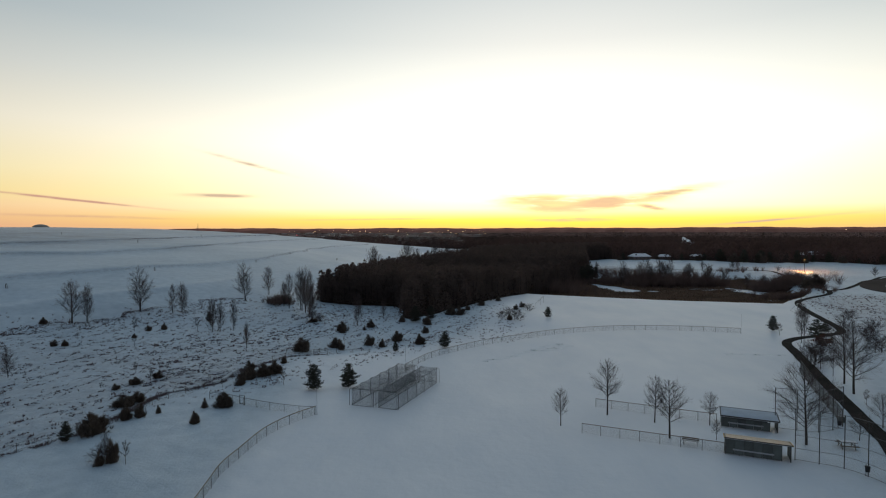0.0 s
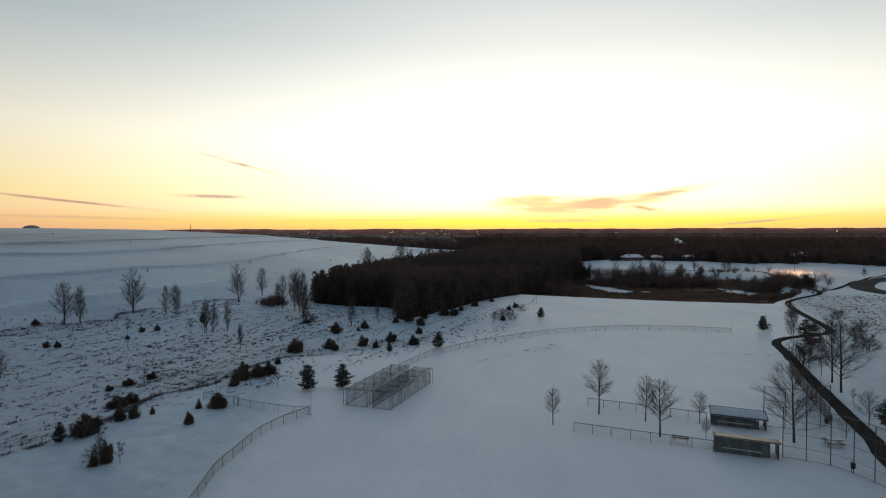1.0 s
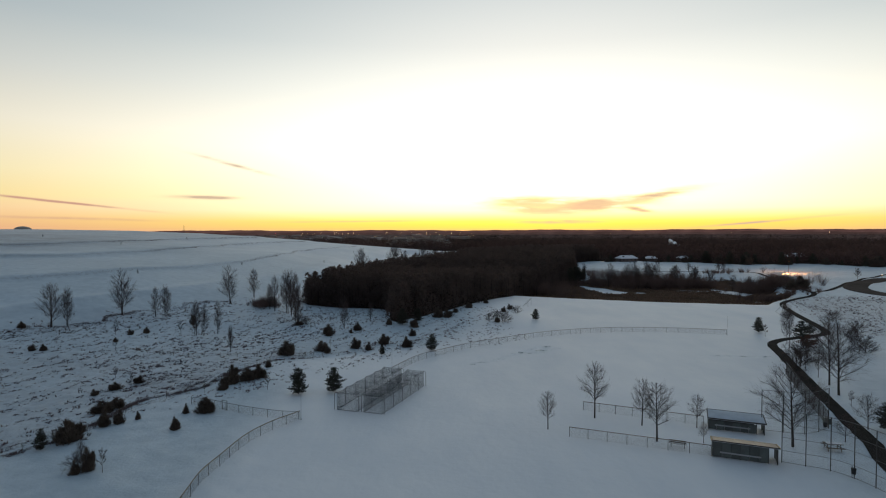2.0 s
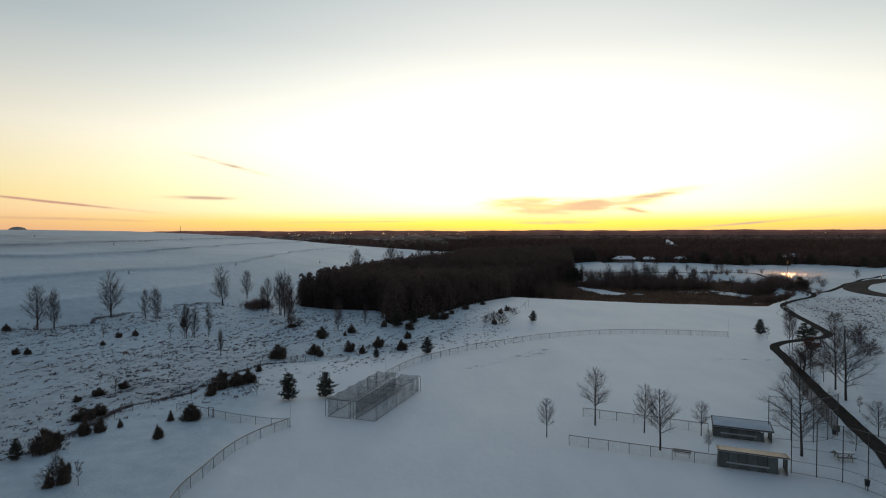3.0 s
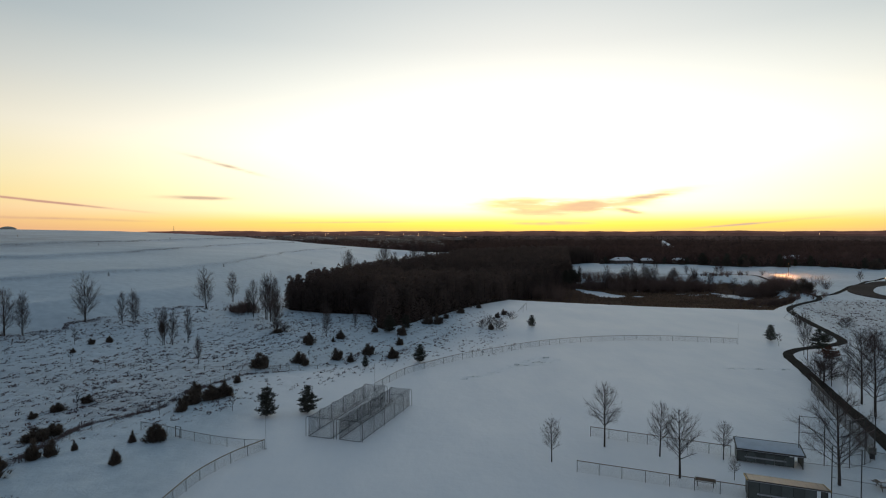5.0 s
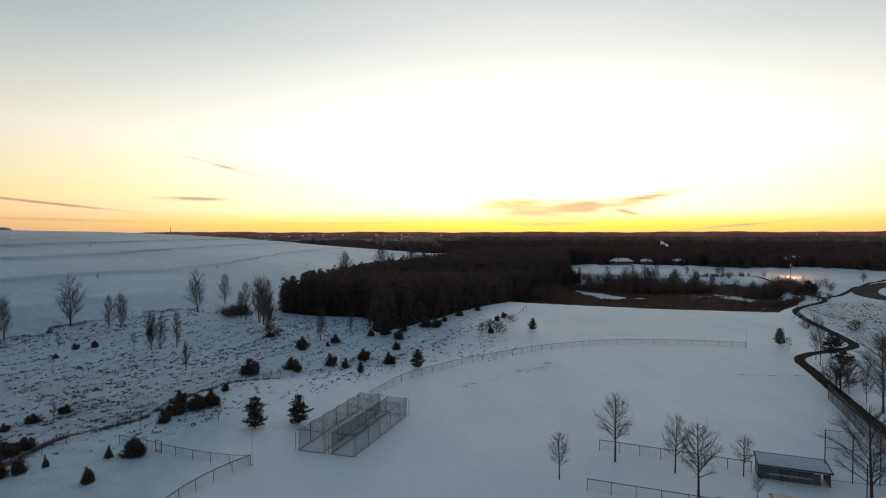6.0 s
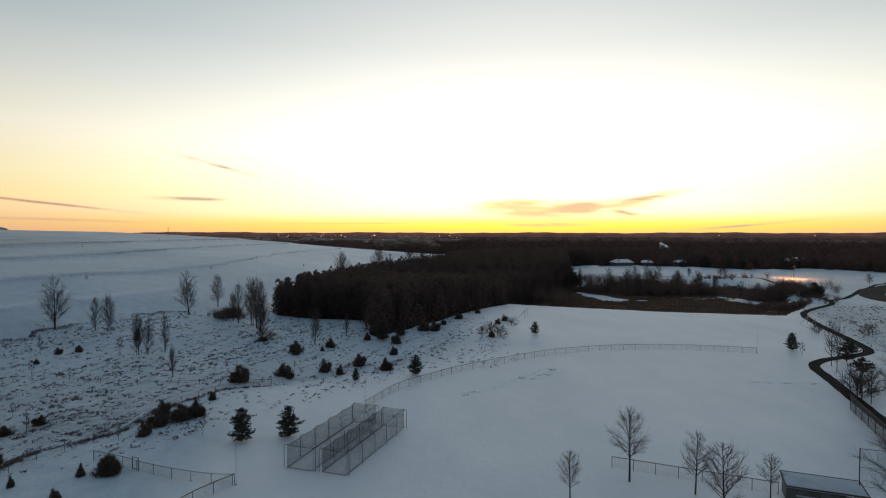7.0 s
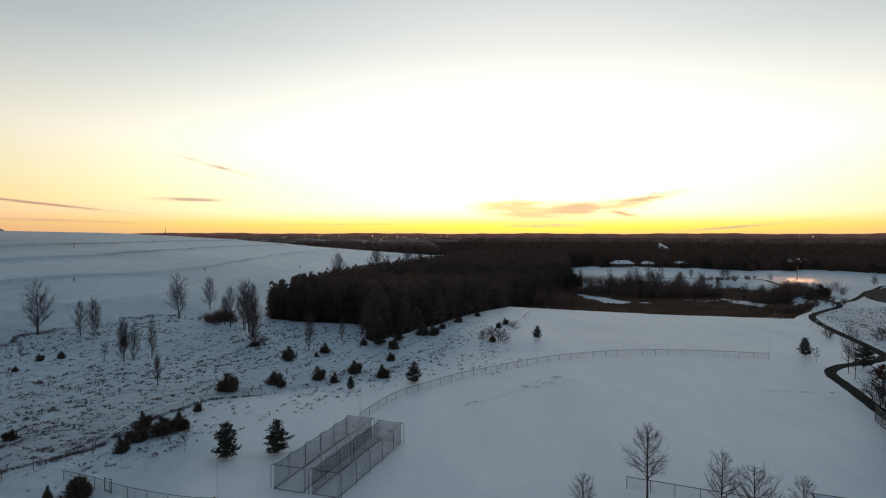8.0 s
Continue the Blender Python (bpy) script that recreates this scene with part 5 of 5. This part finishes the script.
dugout(31.5, 60.1, -24.5, 6.15, 2.0, 1.78, 1.42, 0, "low dugout with dark green panels and a bare tan roof", M_TRIM, .95)
dugout(35.3, 68.5, -24.5, 6.05, 2.4, 1.42, 1.60, .07, "low dugout with dark panels and a snowy pitched roof", M_DARKSTEEL, .82)


def bench(x, y, ang, label):
    ob = thing("bench", label, "bench", at=pose(x, y, lay(x, y), 0, 0, ang))
    for k in range(3):
        s = Soup()
        s.box((0, -.17 + k * .17, .46), (1.8, .14, .04), bevel=.012)
        part("seat_plank", s, M_WOOD, ob)
    for k in range(2):
        s = Soup()
        s.box((0, .30 + k * .03, .66 + k * .2), (1.8, .035, .14), bevel=.012)
        part("back_plank", s, M_WOOD, ob)
    for x0 in (-.7, .7):
        s = Soup()
        s.tube([(x0, -.2, -.1), (x0, -.2, .44)], .03, 6)
        part("leg", s, M_DARKSTEEL, ob)
        s = Soup()
        s.tube([(x0, .22, -.1), (x0, .26, .45), (x0, .34, .95)], .03, 6)
        part("leg", s, M_DARKSTEEL, ob)
    s = Soup()
    s.box((0, 0, .495), (1.7, .46, .03), bevel=.014)
    part("snow_cap", s, M_SNOW, ob, "snow lying on the seat")


def picnic_table(x, y, ang):
    ob = thing("picnic_table", "weathered wooden picnic table dusted with snow", "table", at=pose(x, y, lay(x, y), 0, 0, ang))
    for k in range(5):
        s = Soup()
        s.box((0, -.3 + k * .15, .74), (1.9, .135, .04), bevel=.01)
        part("top_plank", s, M_WOOD, ob)
    for y0 in (-.72, .72):
        for k in (-.08, .08):
            s = Soup()
            s.box((0, y0 + k, .44), (1.9, .14, .04), bevel=.01)
            part("seat_plank", s, M_WOOD, ob)
    for x0 in (-.65, .65):
        for sg in (-1, 1):
            s = Soup()
            s.tube([(x0, sg * .62, -.1), (x0, sg * .22, .72)], .045, 4)
            part("leg", s, M_WOOD, ob)
        s = Soup()
        s.box((x0, 0, .40), (.05, 1.6, .09), bevel=.01)
        part("cross_beam", s, M_WOOD, ob)
    s = Soup()
    s.box((.1, .02, .78), (1.6, .6, .04), bevel=.018)
    part("snow_cap", s, M_SNOW, ob, "snow on the table top")


bench(28.9, 62.9, 155, "weathered wooden bench beside the dugout fence")
picnic_table(45.6, 61.2, -14)


def litter_bin(x, y):
    ob = thing("litter_bin", "small black litter bin fixed to a backstop post", "litter bin", "litter bins", pose(x, y, lay(x, y)))
    s = Soup()
    s.tube([(0, 0, .5), (0, 0, .54), (0, 0, 1.0)], [.17, .2, .23], 10)
    part("tub", s, M_BOX, ob)
    s = Soup()
    s.tube([(0, 0, 1.0), (0, 0, 1.05), (0, 0, 1.08)], [.25, .25, .15], 10)
    part("lid", s, M_BOX, ob)
    s = Soup()
    s.tube([(0, .2, -.2), (0, .2, 1.2)], .03, 6)
    part("post", s, M_DARKSTEEL, ob)


litter_bin(42.4, 54.0)
litter_bin(48.9, 67.0)

c = thing("utility_cabinet", "dark green utility cabinet with a snowy top", "cabinet", at=pose(51.0, 69.5, 0, 0, 0, -24))
for name, cc, sz, mat in (("body", (0, 0, .55), (.7, .5, 1.05), M_PANEL), ("door", (-.0, -.27, .55), (.6, .04, .9), M_PANELDARK), ("lid", (0, 0, 1.1), (.8, .6, .06), M_DARKSTEEL),
                          ("plinth", (0, 0, .03), (.9, .7, .12), M_STEEL), ("snow_cap", (0, 0, 1.16), (.74, .54, .06), M_SNOW)):
    s = Soup()
    s.box(cc, sz, bevel=.02)
    part(name, s, mat, c)


def soccer_goal(x, y, ang, label):
    ob = thing("soccer_goal", label, "goal", "soccer goals", pose(x, y, lay(x, y), 0, 0, ang))
    for a, b in (((-3, 0, -.1), (-3, 0, 2.2)), ((3, 0, -.1), (3, 0, 2.2)), ((-3, 0, 2.2), (3, 0, 2.2)), ((-3, 0, 2.2), (-3, 1.8, 0)), ((3, 0, 2.2), (3, 1.8, 0)), ((-3, 1.8, 0), (3, 1.8, 0))):
        s = Soup()
        s.tube([a, b], .05, 7)
        part("bar", s, M_ALU, ob)


soccer_goal(33.5, 181, 70, "white steel soccer goal on the snowy field")
soccer_goal(104, 160, 70, "white steel soccer goal beside the footpath")


def gas_well(x, y):
    """A capped vent pipe with its marker on the hill."""
    ob = thing("vent_pipe", "dark capped vent pipe standing on the snowy hill", "vent pipe", "vent pipes on the hill", pose(x, y, lay(x, y)))
    s = Soup()
    s.tube([(0, 0, -.3), (0, 0, 1.0)], .11, 8)
    part("pipe", s, M_DARKSTEEL, ob)
    s = Soup()
    s.tube([(0, 0, 1.0), (0, 0, 1.08), (.16, 0, 1.18), (.36, 0, 1.0)], [.09, .09, .08, .07], 7)
    part("elbow", s, M_DARKSTEEL, ob)
    s = Soup()
    s.tube([(.4, .1, -.3), (.4, .1, .8)], .05, 6)
    part("marker", s, M_STEEL, ob)


for x, y in ((-96.7, 191.6), (-225, 337), (-179, 425), (-82.3, 253.7), (-58.9, 325), (-112.1, 146), (-160, 300)):
    gas_well(x, y)


# ---- houses, masts and lights in the distance ----
def house(x, y, ang, w, d, h, roof_h, mat, label):
    ob = thing("house", label, "house", "houses beyond the wetland", pose(x, y, lay(x, y), 0, 0, ang))
    s = Soup()
    s.box((0, 0, h / 2 - .2), (w, d, h + .4))
    part("wall", s, mat, ob)
    s = Soup()
    o = .5
    v = [(-w / 2 - o, -d / 2 - o, h - .1), (w / 2 + o, -d / 2 - o, h - .1), (w / 2 + o, d / 2 + o, h - .1), (-w / 2 - o, d / 2 + o, h - .1), (-w / 2 + w * .12, 0, h + roof_h), (w / 2 - w * .12, 0, h + roof_h)]
    v += [(a, b, c - .25) for a, b, c in v[:4]]
    s.add(v, [(0, 1, 5, 4), (2, 3, 4, 5), (1, 2, 5), (3, 0, 4), (6, 7, 1, 0), (7, 8, 2, 1), (8, 9, 3, 2), (9, 6, 0, 3), (9, 8, 7, 6)])
    roof = part("roof", s, M_SNOW, ob, "snow-covered hipped roof")
    for k in range(4):
        s = Soup()
        s.box((-w * .36 + k * w * .24, -d / 2 - .03, h * .5), (w * .10, .08, h * .36))
        part("window", s, M_WINDOW, ob)
    s = Soup()
    s.box((w * .18, 0, h + roof_h * .8), (.8, .8, 1.8), bevel=.05)
    part("chimney", s, M_SIDING, roof)


for k, (x, y, ang, w, d, h, rh, mat) in enumerate(((146, 408, 12, 13, 8, 2.6, 1.9, M_SIDING), (164, 408, -8, 7, 6, 2.4, 1.4, M_SIDING), (186, 404, 4, 7, 6, 2.4, 1.4, M_SIDING),
                                                   (268, 402, -15, 14, 9, 3.0, 2.2, M_SIDING))):
    house(x, y, ang, w, d, h, rh, mat, "dark single-storey house with a snowy roof" if mat is M_SIDING else "pale single-storey house with a snowy roof")


def far_hall(x, y, w, d, h, ang):
    ob = thing("far_building", "long flat-roofed building with snow on its roof", "building", "buildings of the far town", pose(x, y, lay(x, y), 0, 0, ang))
    s = Soup()
    s.box((0, 0, h / 2 - .5), (w, d, h + 1))
    part("wall", s, M_PALE, ob)
    s = Soup()
    s.box((0, 0, h + .3), (w + 1, d + 1, .7), bevel=.2)
    part("roof", s, M_SNOW, ob)
    for k in range(5):
        s = Soup()
        s.box((-w * .4 + k * w * .2, -d / 2 - .05, h * .5), (w * .09, .12, h * .3))
        part("window", s, M_WINDOW, ob)


def town_lamp(x, y, h, r, mat, label):
    ob = thing("street_lamp", label, "street lamp", "lamps of the far town", pose(x, y, lay(x, y)))
    s = Soup()
    s.tube([(0, 0, -.5), (0, 0, h)], [.14, .09], 6)
    part("pole", s, M_DARKSTEEL, ob)
    s = Soup()
    s.tube([(0, 0, h), (0, 0, h + r * .3), (0, 0, h + r * 1.2), (0, 0, h + r * 1.5)], [r * .4, r, r, r * .3], 8)
    part("head", s, mat, ob)


rs = np.random.RandomState(44)
for k in range(26):
    r = rs.uniform(1500, 3000)
    a = radians(rs.uniform(-20, 6))
    far_hall(r * math.sin(a), r * math.cos(a), rs.uniform(16, 42), rs.uniform(12, 24), rs.uniform(4, 7), math.degrees(-a) + rs.uniform(-15, 15))
for k in range(84):
    r = rs.uniform(1200, 3200)
    a = radians(rs.uniform(-15, 5) if k < 78 else rs.uniform(12, 38))
    town_lamp(r * math.sin(a), r * math.cos(a), rs.uniform(12, 17), r * rs.choice([.00012, .00015, .0002, .00034]), M_LAMPRED if k in (7, 19, 33) else M_LAMP, "glowing street lamp in the far town")
town_lamp(98, 428, 4, .25, M_LAMP, "glowing lamp among the trees")
town_lamp(211, 255, 2.2, .16, M_LAMP, "glowing street lamp beside the road")
town_lamp(275, 412, 5, .09, M_LAMP, "glowing lamp beside a house")


def mast(x, y, h, label):
    ob = thing("radio_mast", label, "mast", "masts on the skyline", pose(x, y, lay(x, y)))
    w = h * .03
    for k in range(3):
        a = k * 2 * math.pi / 3
        s = Soup()
        s.tube([(w * math.cos(a), w * math.sin(a), -1), (w * .3 * math.cos(a), w * .3 * math.sin(a), h)], w * .25, 4)
        part("leg", s, M_DARKSTEEL, ob)
    for k in range(8):
        z = h * (k + .5) / 8
        q = w * (1 - .7 * z / h)
        s = Soup()
        s.tube([(q * math.cos(a), q * math.sin(a), z + (3 if i % 2 else -3)) for i, a in enumerate(np.linspace(0, 2 * math.pi, 7))], w * .15, 3)
        part("brace", s, M_DARKSTEEL, ob)


M_AMBER = lamp_material("amber_glow", (1, .42, .16), 1.6)
# one lamp beside the road already throws its light on the snow
town_lamp(199, 304, 6.5, .12, M_AMBER, "lit street lamp over the snow beside the footpath")
lamp = bpy.data.lights.new("lamp_light", "POINT")
lamp.color, lamp.energy, lamp.shadow_soft_size = (1, .38, .13), 12500, .25
lamp_ob = new("lamp_light", lamp)
lamp_ob.location = (199, 304, lay(199, 304) + 5.9)


def far_ridge(r, crest, low, high, seed, label):
    """A ridge far behind all the rest; it glows by itself to carry the haze."""
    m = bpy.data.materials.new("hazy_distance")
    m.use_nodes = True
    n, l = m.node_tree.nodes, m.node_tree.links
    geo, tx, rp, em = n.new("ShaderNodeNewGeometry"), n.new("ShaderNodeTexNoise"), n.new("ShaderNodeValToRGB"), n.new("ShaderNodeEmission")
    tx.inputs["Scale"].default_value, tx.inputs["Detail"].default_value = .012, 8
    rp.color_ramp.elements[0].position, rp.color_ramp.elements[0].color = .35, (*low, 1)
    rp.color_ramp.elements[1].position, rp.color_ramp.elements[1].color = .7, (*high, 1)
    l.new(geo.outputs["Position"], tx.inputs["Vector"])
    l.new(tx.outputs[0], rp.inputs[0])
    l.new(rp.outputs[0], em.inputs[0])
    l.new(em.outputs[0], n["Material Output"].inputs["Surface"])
    s = Soup()
    a = np.radians(np.arange(-52, 56, .05))
    rs = np.random.RandomState(seed)
    top = crest + 2.2 * np.sin(a * 23 + seed) + 1.5 * np.sin(a * 61 + 1) + 1.0 * np.sin(a * 170) + rs.uniform(-.8, .8, len(a))
    k = len(a)
    v = np.concatenate([np.stack([(r + dr) * np.sin(a), (r + dr) * np.cos(a), z], 1) for dr, z in ((0, top * 0 - 4), (0, top), (120, top - 3), (120, top * 0 - 4))])
    s.add(v, [(q * k + i, q * k + i + 1, (q + 1) * k + i + 1, (q + 1) * k + i) for q in range(3) for i in range(k - 1)])
    tagged(part("backdrop", s, m), label, "ridge", kind="structure")


# emission colours hold the haze, brighter on the farther ridge
far_ridge(4350, 35.5, (.075, .040, .037), (.115, .064, .058), 3, "brown ridge along the far horizon, its haze put in as glow")
far_ridge(3350, 20.0, (.048, .029, .027), (.080, .049, .046), 8, "brown wooded ridge before the horizon, its haze a dimmer glow")
mast(-1493, 3500, 60, "tall lattice radio mast on the skyline")
mast(1241, 3500, 27, "short radio mast on the skyline")
mast(-2050, 3500, 20, "short radio mast behind the hill")
mast(760, 3800, 24, "short radio mast on the skyline")

tk = thing("water_tank", "broad dark water tower showing above the hill", "water tower", at=pose(-1181, 1679, lay(-1181, 1679) + 4.5))
s = Soup()
s.tube([(0, 0, -14), (0, 0, 24)], [7, 6], 14)
part("stem", s, M_PANELDARK, tk)
s = Soup()
s.tube([(0, 0, 24), (0, 0, 26), (0, 0, 30)], [14, 20, 20], 24)
part("tank", s, M_PANELDARK, tk)
s = Soup()
s.tube([(0, 0, 30), (0, 0, 31), (0, 0, 35.0), (0, 0, 37.5), (0, 0, 38.2)], [21.5, 21.5, 16, 8, 1], 24)
part("dome", s, M_PALE, tk, "pale dome", True)
